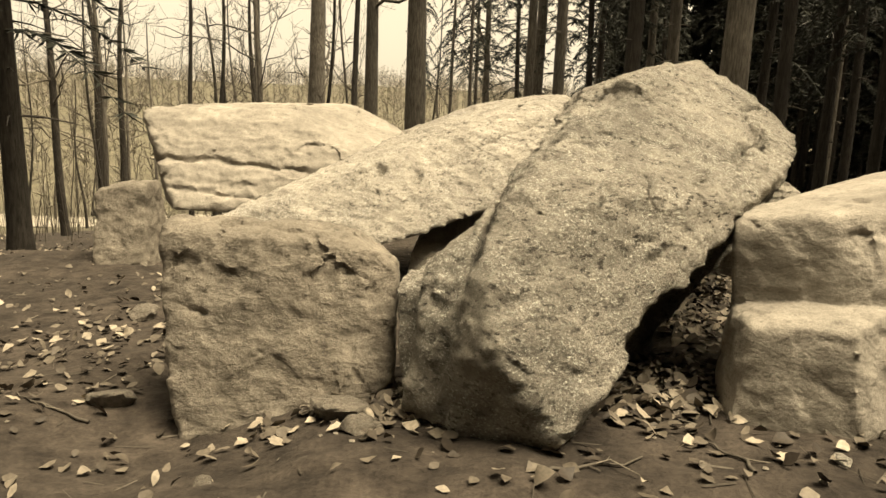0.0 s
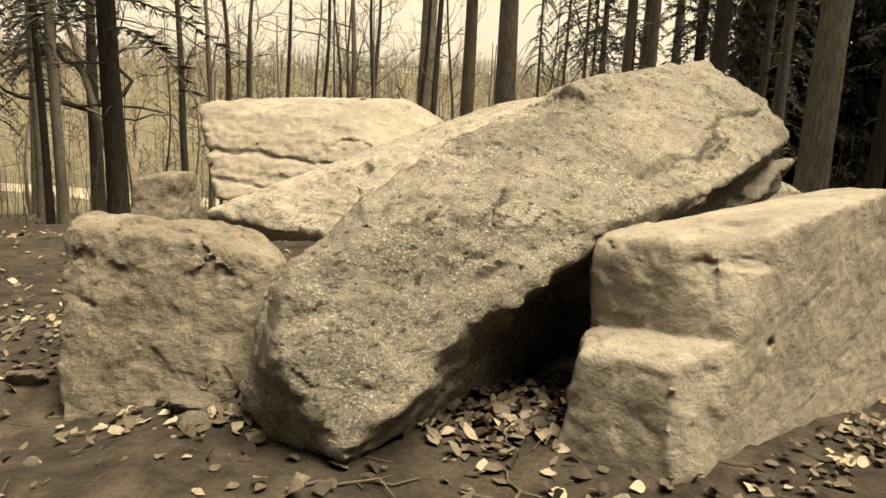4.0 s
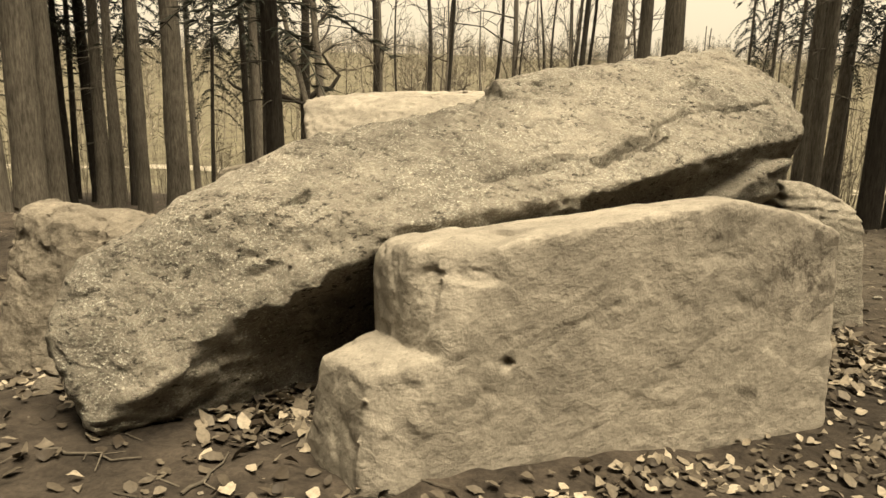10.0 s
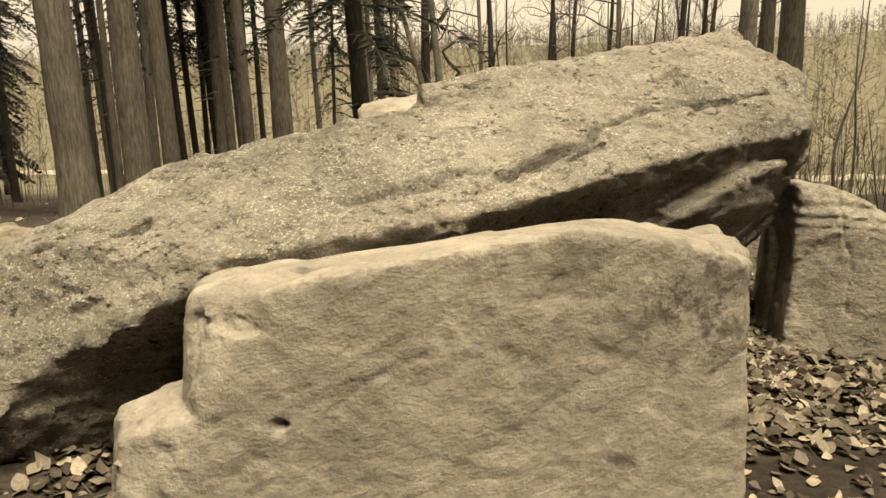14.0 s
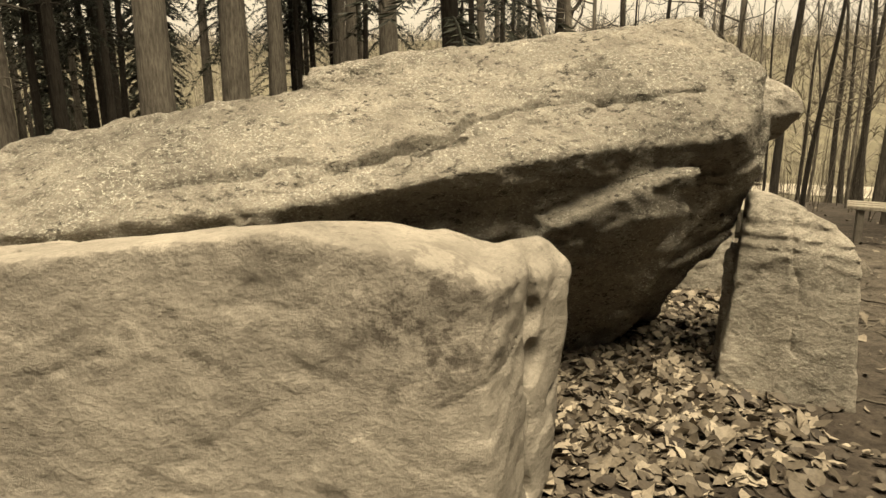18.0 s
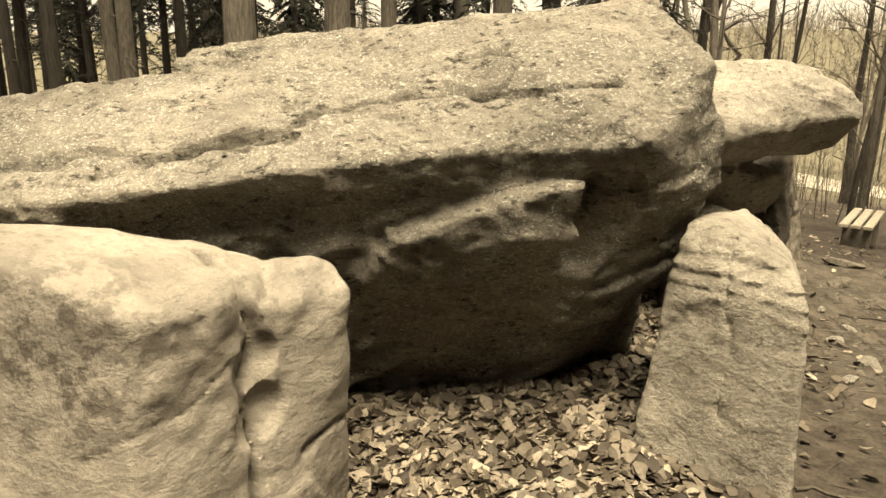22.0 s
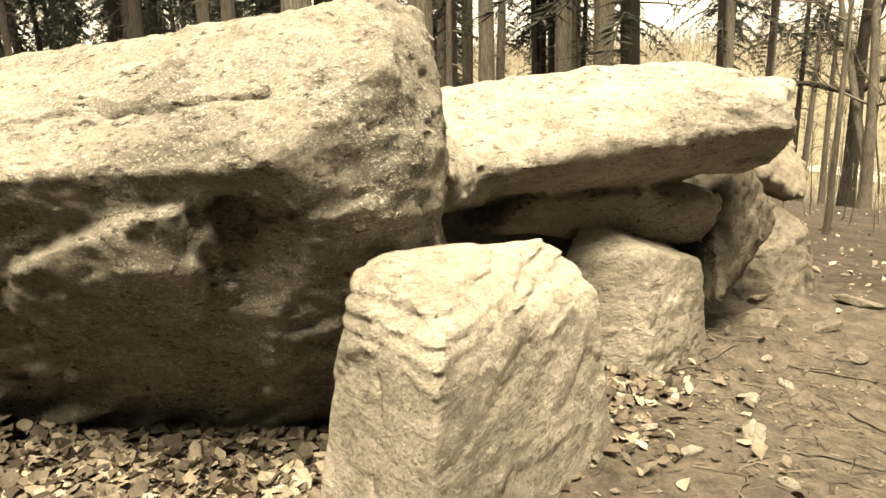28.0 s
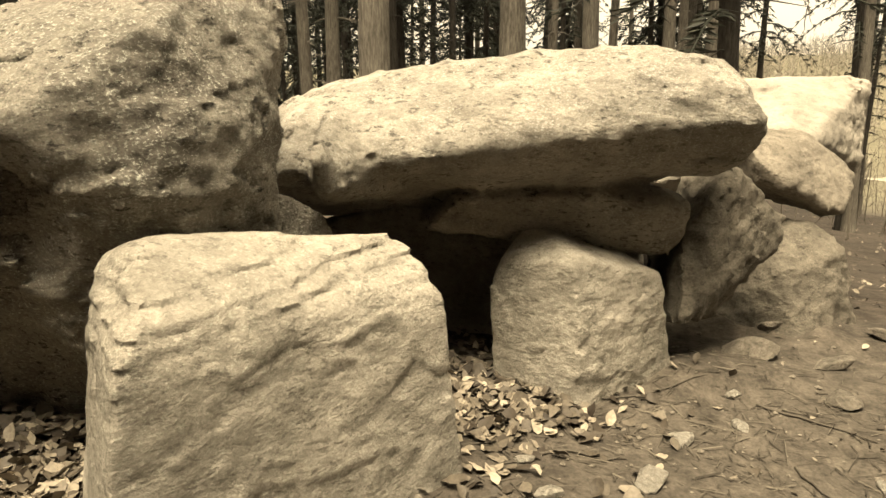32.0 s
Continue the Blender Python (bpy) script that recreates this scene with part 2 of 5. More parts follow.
def vnoise(p, seed):
    """Smooth value noise in -1..1 at the points p (n x 3)."""
    f = np.floor(p)
    u = (p - f).astype(np.float32)
    i = f.astype(np.int64)
    u = u * u * u * (u * (u * 6 - 15) + 10)
    out = 0
    for dx in (0, 1):
        wx = u[:, 0] if dx else 1 - u[:, 0]
        for dy in (0, 1):
            wy = u[:, 1] if dy else 1 - u[:, 1]
            for dz in (0, 1):
                wz = u[:, 2] if dz else 1 - u[:, 2]
                out = out + wx * wy * wz * lattice(i[:, 0] + dx, i[:, 1] + dy, i[:, 2] + dz, seed)
    return out


def fbm(p, seed, octaves=4, gain=0.5, ridged=False):
    total, amp = 0, 1.0
    for o in range(octaves):
        n = vnoise(p * (2.03 ** o) + 17.3 * o, seed + o)
        if ridged:
            n = 1 - 2 * np.abs(n)
        total = total + amp * n
        amp *= gain
    return total


def hull_planes(points):
    bm = bmesh.new()
    for p in points:
        bm.verts.new(p)
    bmesh.ops.convex_hull(bm, input=bm.verts)
    bm.normal_update()
    planes = {}
    for f in bm.faces:
        n = f.normal
        d = n.dot(f.verts[0].co)
        planes[tuple(round(v, 2) for v in (*n, d))] = (n.x, n.y, n.z, d)
    bm.free()
    return np.array(list(planes.values()), np.float32)


def hull_field(p, points, k):
    """Distance-like field of a convex block with edges rounded by about k."""
    top = None
    planes = hull_planes(points)
    for pl in planes:
        e = p @ pl[:3] - pl[3]
        top = e if top is None else np.maximum(top, e)
    by = np.abs(top) < 0.2
    q, s = p[by], 0
    for pl in planes:
        s = s + np.exp(np.minimum((q @ pl[:3] - pl[3] - top[by]) / k, 0))
    top[by] += k * np.log(s) - 0.5 * k
    return top


def soft_union(a, b, k):
    h = np.clip(0.5 + 0.5 * (b - a) / k, 0, 1)
    return b * (1 - h) + a * h - k * h * (1 - h)


def soft_cut(a, b, k):
    return -soft_union(-a, b, k)


def groove(p, a, b, width, depth):
    """A crack from a to b: how deep it is at the points p."""
    a, b = np.array(a, np.float32), np.array(b, np.float32)
    ab = b - a
    t = np.clip((p - a) @ ab / (ab @ ab), 0, 1)
    d = np.linalg.norm(p - a - t[:, None] * ab, axis=1)
    return depth * np.clip(1 - d / width, 0, 1)


def nets(f, lo, h):
    """Mesh of the zero surface of a field on a grid (surface nets)."""
    s = f < 0
    c = np.zeros(tuple(n - 1 for n in f.shape), np.int8)
    for dx in (0, 1):
        for dy in (0, 1):
            for dz in (0, 1):
                c += s[dx:f.shape[0] - 1 + dx, dy:f.shape[1] - 1 + dy, dz:f.shape[2] - 1 + dz]
    cells = np.argwhere((c > 0) & (c < 8))
    index = -np.ones(c.shape, np.int64)
    index[tuple(cells.T)] = np.arange(len(cells))
    total, count = np.zeros((len(cells), 3)), np.zeros(len(cells))
    corners = [(x, y, z) for x in (0, 1) for y in (0, 1) for z in (0, 1)]
    for a in corners:
        for ax in range(3):
            if a[ax]:
                continue
            b = list(a)
            b[ax] = 1
            fa = f[cells[:, 0] + a[0], cells[:, 1] + a[1], cells[:, 2] + a[2]]
            fb = f[cells[:, 0] + b[0], cells[:, 1] + b[1], cells[:, 2] + b[2]]
            cross = (fa < 0) != (fb < 0)
            t = fa[cross] / (fa[cross] - fb[cross])
            pos = np.tile(np.array(a, float), (len(t), 1))
            pos[:, ax] = t
            total[cross] += pos
            count[cross] += 1
    verts = lo + h * (cells + total / count[:, None])
    quads = []
    for ax in range(3):
        u, v = (ax + 1) % 3, (ax + 2) % 3
        sl0, sl1 = [slice(None)] * 3, [slice(None)] * 3
        sl0[ax], sl1[ax] = slice(0, -1), slice(1, None)
        flip = s[tuple(sl0)] != s[tuple(sl1)]
        e = np.argwhere(flip)
        ok = (e[:, u] > 0) & (e[:, v] > 0) & (e[:, u] < f.shape[u] - 1) & (e[:, v] < f.shape[v] - 1)
        e = e[ok]
        inside = s[tuple(e.T)]
        q = []
        for du, dv in ((-1, -1), (0, -1), (0, 0), (-1, 0)):
            g = e.copy()
            g[:, u] += du
            g[:, v] += dv
            q.append(index[tuple(g.T)])
        q = np.stack(q, 1)
        q[~inside] = q[~inside][:, ::-1]
        quads.append(q)
    return verts, np.concatenate(quads)


def mesh_from(name, verts, quads, material, smooth=True):
    me = bpy.data.meshes.new(name)
    n = len(quads)
    k = quads.shape[1]
    me.vertices.add(len(verts))
    me.vertices.foreach_set("co", np.asarray(verts, np.float32).ravel())
    me.loops.add(n * k)
    me.loops.foreach_set("vertex_index", quads.ravel().astype(np.int32))
    me.polygons.add(n)
    me.polygons.foreach_set("loop_start", np.arange(n, dtype=np.int32) * k)
    me.polygons.foreach_set("use_smooth", np.full(n, smooth))
    me.update(calc_edges=True)
    me.validate()
    me.materials.append(material)
    return me


def line_groove(p, pts, width, depth, seed=0, n=None):
    """A wandering crack along the corners pts, cut into the face with the normal n."""
    c = np.array(pts, np.float32)
    pad = width + 0.05 + (0.12 if n is not None else 0)
    near = np.all((p > c.min(0) - pad) & (p < c.max(0) + pad), axis=1)
    g = np.zeros(len(p), np.float32)
    q = p[near]
    if not len(q):
        return g
    q = q + 0.03 * np.stack([vnoise(q * 8.0, 70 + seed + a) for a in range(3)], 1)
    if n is not None:
        n = np.array(n, np.float32) / np.linalg.norm(n)
        q = q - (q @ n)[:, None] * n
        c = c - (c @ n)[:, None] * n
    w = width * (0.75 + 0.6 * vnoise(q * 5.0, 80 + seed))
    best = np.zeros(len(q), np.float32)
    for a, b in zip(c[:-1], c[1:]):
        ab = b - a
        t = np.clip((q - a) @ ab / (ab @ ab), 0, 1)
        dist = np.linalg.norm(q - a - t[:, None] * ab, axis=1)
        best = np.maximum(best, depth * np.clip(1 - dist / w, 0, 1))
    g[near] = best
    return g


def facets(p, size, seed, squash=(1.0, 1.0, 1.0)):
    """Broken planes: each irregular cell of the stone has a tilt and height of its own."""
    s = (np.array(squash) / size).astype(np.float32)
    q = (p + 0.25 * size * np.stack([vnoise(p * (1.6 / size), seed + a) for a in range(3)], 1)) * s
    base = np.floor(q)
    i = base.astype(np.int64)
    best = np.full(len(q), 1e9, np.float32)
    value = np.zeros(len(q), np.float32)
    for dx in (-1, 0, 1):
        for dy in (-1, 0, 1):
            for dz in (-1, 0, 1):
                a, b, c = i[:, 0] + dx, i[:, 1] + dy, i[:, 2] + dz
                h = lattice(a, b, c, seed + 40)
                h2, h3 = np.modf(h * 57.31)[0], np.modf(h * 913.7)[0]
                ox = q[:, 0] - (base[:, 0] + dx + 0.5 + 0.42 * h)
                oy = q[:, 1] - (base[:, 1] + dy + 0.5 + 0.42 * h2)
                oz = q[:, 2] - (base[:, 2] + dz + 0.5 + 0.42 * h3)
                d = ox * ox + oy * oy + oz * oz
                closer = d < best
                best = np.where(closer, d, best)
                value = np.where(closer, 0.6 * h3 + 0.9 * (h * oy + h2 * oz + h3 * ox), value)
    return value


def scallops(p, size, seed, squash=(1.0, 1.0, 1.0)):
    """Shell-shaped breaks: how far each point is from the middle of its break."""
    s = (np.array(squash) / size).astype(np.float32)
    q = (p + 0.22 * size * np.stack([vnoise(p * (2.2 / size), seed + a) for a in range(3)], 1)) * s
    base = np.floor(q)
    i = base.astype(np.int64)
    best = np.full(len(q), 9.0, np.float32)
    for dx in (-1, 0, 1):
        for dy in (-1, 0, 1):
            for dz in (-1, 0, 1):
                h = lattice(i[:, 0] + dx, i[:, 1] + dy, i[:, 2] + dz, seed + 40)
                h2, h3 = np.modf(h * 57.31)[0], np.modf(h * 913.7)[0]
                d = (q[:, 0] - (base[:, 0] + dx + 0.5 + 0.45 * h)) ** 2 + (q[:, 1] - (base[:, 1] + dy + 0.5 + 0.45 * h2)) ** 2 + (q[:, 2] - (base[:, 2] + dz + 0.5 + 0.45 * h3)) ** 2
                best = np.minimum(best, d)
    return np.sqrt(best)


def chips(p, d, blocks, count, deep, seed):
    """Flat breaks that take off corners and edges."""
    rng = random.Random(seed)
    pts = np.array([q for b in blocks[:1] for q in b[0]], np.float32)
    for _ in range(count):
        n = np.array([rng.gauss(0, 1) for _ in range(3)], np.float32)
        n /= np.linalg.norm(n)
        reach = float((pts @ n).max()) - rng.uniform(0.1, 1.0) * deep
        c = p @ n - reach
        h = np.clip(0.5 + 0.5 * (c - d) / 0.012, 0, 1)
        d = d * (1 - h) + c * h + 0.012 * h * (1 - h)
    return d


def rock(name, label, material, blocks, h=0.02, k=0.05, cuts=(), extra=None, lump=0.012, rough=0.006,
         strata=0.0, layers=14.0, tilt=(0, 0, 1), seed=1, category="megalith", group="stones of the tomb", ridge=0.0, chip=(24, 0.06), cutk=0.03, facet=(0.22, 0.008), squash=(1.0, 1.0, 1.0), adds=(), crisp=32, scallop=(0.18, 0.022, 0.5)):
    """A boulder: rounded convex blocks joined, others cut away, then chipped and weathered."""
    allp = np.array([p for b in blocks for p in b[0]], np.float32)
    lo = allp.min(0) - 0.1
    size = np.ceil((allp.max(0) + 0.1 - lo) / h).astype(int) + 1
    gx, gy, gz = (np.arange(n, dtype=np.float32) * h for n in size)
    P = np.stack(np.meshgrid(gx, gy, gz, indexing="ij"), -1).reshape(-1, 3) + lo.astype(np.float32)

    def solid(at):
        body = None
        for n, (pts, kk) in enumerate(blocks):
            e = hull_field(at, pts, kk)
            if n == 0 and chip[0]:
                by = np.abs(e) < 0.16
                e[by] = chips(at[by], e[by], blocks, chip[0], chip[1], seed)
            body = e if body is None else soft_union(body, e, k)
        for pts, kk in cuts:
            body = soft_cut(body, hull_field(at, pts, kk), cutk)
        for pts, kk in adds:
            body = soft_union(body, hull_field(at, pts, kk), 0.006)
        return body
    # a coarse pass first, then the fine one near the surface alone
    grid = P.reshape(*size, 3)[::4, ::4, ::4]
    d = solid(np.ascontiguousarray(grid).reshape(-1, 3)).reshape(grid.shape[:3])
    for axis in range(3):
        d = np.repeat(d, 4, axis=axis)
    d = np.ascontiguousarray(d[:size[0], :size[1], :size[2]]).ravel()
    shell = np.abs(d) < 0.17
    d[shell] = solid(P[shell])
    near = np.abs(d) < 0.09
    Q = P[near]
    dn = d[near]
    t = np.array(tilt, np.float32)
    t = t / np.linalg.norm(t)
    warp = Q + 0.10 * np.stack([vnoise(Q * 2.2, seed + 31 + a) for a in range(3)], 1)
    dn = dn + lump * fbm(warp * 2.6, seed, 3) + rough * fbm(Q * 16.0, seed + 9, 3, 0.6)
    if ridge:
        r = fbm(warp * 3.4, seed + 60, 3, 0.5, True)
        dn = dn + ridge * np.clip(r - 0.55, 0, 1)
    if facet[1]:
        by = np.abs(dn) < 0.045
        q = Q[by]
        dn[by] += facet[1] * facets(q, facet[0], seed + 70, squash) + 0.6 * facet[1] * facets(q, 0.36 * facet[0], seed + 75, squash)
    if scallop[1]:
        by = np.abs(dn) < 0.05
        q = Q[by]
        keep = np.clip(0.55 + 1.1 * vnoise(q * 1.9, seed + 55), 0.12, 1)
        dn[by] += scallop[1] * keep * (0.5 - scallops(q, scallop[0], seed + 80, squash)) + scallop[2] * scallop[1] * (0.5 - scallops(q, scallop[0] * 0.36, seed + 85, squash))
    if strata:
        hgt = ((0.8 * Q + 0.2 * warp) @ t)[:, None]
        s = Q * 1.1 + hgt * t * layers
        dn = dn + strata * fbm(s.astype(np.float32), seed + 20, 3, 0.55)
    if extra is not None:
        dn = extra(Q, dn)
    d[near] = dn
    verts, quads = nets(d.reshape(size), lo, h)
    me = mesh_from(name, verts, quads, material)
    me.set_sharp_from_angle(angle=radians(crisp))
    return tagged(new(name, me), label, category, group)


def part(name, bm, material, parent=None, label=""):
    me = bpy.data.meshes.new(name)
    bm.to_mesh(me)
    bm.free()
    me.materials.append(material)
    ob = new(name, me)
    ob.parent = parent
    return tagged(ob, label)


# ---- ground ----
SLOPE_U = (-60.0, -5.0, 2.0, 4.0, 6.0, 8.0, 12.0, 17.0, 20.0, 35.0, 50.0, 70.0, 85.0, 150.0, 330.0, 700.0)
SLOPE_Z = (1.5, 0.3, 0.0, -0.14, -0.26, -0.38, -1.15, -2.1, -2.5, -4.6, -7.6, -10.2, -10.4, -4.0, 9.0, 16.0)


def ground_z(x, y):
    """Height of the hillside, which falls away behind the tomb and rises to a far ridge."""
    x, y = np.asarray(x, float), np.asarray(y, float)
    u = -0.45 * x + 0.89 * y
    z = np.interp(u, SLOPE_U, SLOPE_Z)
    z = z - 0.16 * np.exp(-((x + 1.15) ** 2 + (y - 2.5) ** 2) / 0.35)
    z = z + 0.08 * np.exp(-((x - 2.0) ** 2 + (y - 2.6) ** 2) / 0.5)
    z = z + 0.10 * np.exp(-(((x - 1.15) / 0.28) ** 2 + ((y - 8.0) / 0.42) ** 2))
    return z


def ground_full(x, y):
    x, y = np.asarray(x, float), np.asarray(y, float)
    q = np.stack([x, y, np.zeros_like(x)], -1).reshape(-1, 3).astype(np.float32)
    near = np.exp(-((q[:, 0] - 1) ** 2 + (q[:, 1] - 5) ** 2) / 900)
    z = 0.045 * fbm(q * 0.9, 5, 3) + near * (0.012 * fbm(q * 4.0, 8, 3, 0.6) + 0.006 * fbm(q * 18.0, 11, 2, 0.6))
    far = np.clip((np.hypot(q[:, 0], q[:, 1]) - 30) / 100, 0, 1)
    z = z + far * 1.6 * fbm(q * 0.02, 3, 3)
    return ground_z(x, y) + z.reshape(x.shape)


def axis_steps(lo, hi, fine, far):
    steps = list(np.arange(lo, hi + fine, fine))
    for sign, start, out in ((1, hi + fine, far), (-1, lo, far)):
        v, st, add = start, fine, []
        while abs(v) < out:
            st *= 1.10
            v += sign * st
            add.append(v)
        steps = add[::-1] + steps if sign < 0 else steps + add
    return np.array(steps)


def build_ground():
    xs, ys = axis_steps(-3.2, 5.2, 0.03, 900), axis_steps(-0.6, 9.8, 0.03, 900)
    X, Y = np.meshgrid(xs, ys, indexing="ij")
    Z = ground_full(X, Y)
    n, m = len(xs), len(ys)
    i = np.arange(n * m).reshape(n, m)
    quads = np.stack([i[:-1, :-1], i[1:, :-1], i[1:, 1:], i[:-1, 1:]], -1).reshape(-1, 4)
    me = mesh_from("ground", np.stack([X, Y, Z], -1).reshape(-1, 3), quads, SOIL)
    tagged(new("ground", me), "trodden brown forest soil sloping away behind the tomb", "ground", kind="structure")


build_ground()


# ---- the tomb's stones ----
def build_tomb():
    # main leaning capstone
    def cap_detail(q, d):
        top, end = (0.42, -0.28, 0.86), (-0.4, -0.8, 0.45)
        d = d + line_groove(q, [(1.62, 3.92, 0.95), (1.75, 4.33, 1.03), (1.78, 4.56, 1.09), (1.84, 4.78, 1.14), (2.0, 5.03, 1.16), (2.14, 5.24, 1.16), (2.2, 5.41, 1.2)], 0.034, 0.075, 1, top)
        d = d + line_groove(q, [(1.30, 3.40, 0.90), (1.53, 3.83, 0.95), (1.70, 4.08, 0.95), (1.80, 4.36, 0.99)], 0.04, 0.055, 2, top)
        d = d + line_groove(q, [(1.79, 5.02, 1.27), (1.82, 5.19, 1.30)], 0.035, 0.05, 3, top)
        d = d + line_groove(q, [(1.95, 4.72, 1.0), (2.12, 4.9, 1.05), (2.2, 5.0, 1.05)], 0.03, 0.03, 4)
        d = d + line_groove(q, [(0.55, 2.62, 0.80), (0.62, 2.74, 0.84)], 0.04, 0.04, 5, top)
        d = d + line_groove(q, [(0.76, 2.72, 0.80), (0.80, 2.90, 0.90)], 0.035, 0.045, 6, top)
        d = d + line_groove(q, [(0.97, 2.80, 0.74), (0.98, 2.90, 0.82)], 0.03, 0.03, 7, top)
        d = d + line_groove(q, [(1.28, 4.45, 1.30), (1.12, 4.15, 1.24), (1.02, 3.95, 1.16)], 0.06, 0.06, 8, top)
        d = d + line_groove(q, [(2.02, 5.70, 1.42), (2.15, 5.60, 1.34), (2.10, 5.35, 1.28)], 0.02, 0.015, 10, top)
        # bedding ribs on the overhanging side
        level = np.interp(q[:, 1], (2.5, 3.2, 3.9, 5.4), (-0.02, 0.10, 0.27, 0.30))
        side = np.clip((level - q @ np.array((0.42, -0.28, 0.86), np.float32)) * 8, 0, 1)
        w = (q[:, 2] - 0.42 * q[:, 1]) * 5.2 + 0.7 * vnoise(q * 2.4, 91) + 0.25 * vnoise(q * 7.0, 92)
        rib = np.minimum((w - np.floor(w)) / 0.8, (1 - w + np.floor(w)) / 0.2) * np.clip((5.35 - q[:, 1]) * 5, 0, 1) * np.clip(0.35 + 0.9 * vnoise(q * 2.0, 93), 0.1, 1) * np.clip(0.9 * (q[:, 1] - 3.0), 0.08, 1)
        # short crevices that follow the bedding, in patches
        along, across, up = q @ np.array((0.45, 0.83, 0.33)), q @ np.array((0.85, -0.52, 0.1)), q @ np.array((-0.25, -0.2, 0.95))
        w = np.stack([along * 2.2, across * 7.0, up * 9.0], 1).astype(np.float32)
        crev = np.clip(1 - 5.0 * np.abs(vnoise(w, 140)), 0, 1) * np.clip(2.2 * vnoise(q * 2.6, 141) - 0.1, 0, 1)
        crev = crev + np.clip(1 - 5.0 * np.abs(vnoise(w * 2.1, 142)), 0, 1) * np.clip(2.2 * vnoise(q * 4.1, 143) - 0.2, 0, 1) * 0.6
        free = 1 - np.clip(np.minimum(q[:, 0] - 1.75, 5.4 - q[:, 1]) * 8, 0, 1) * np.clip((0.95 - q[:, 2]) * 8, 0, 1)
        beds = np.zeros(len(q), np.float32)
        by = (side > 0) & (np.abs(d) < 0.06)
        w = np.stack([along * 0.42, across, up], 1).astype(np.float32)[by]
        beds[by] = facets(w, 0.17, 155) + 0.5 * facets(w, 0.07, 158)
        return d + 0.15 * side * (rib - 0.12) * (0.08 + 0.92 * free) + 0.02 * side * np.clip(2.0 * (q[:, 1] - 2.9), 0.3, 1) * (0.55 + 0.45 * free) * beds + 0.016 * crev * (1 - side) + 0.008 * fbm(q * 8.0, 150, 3, 0.65)
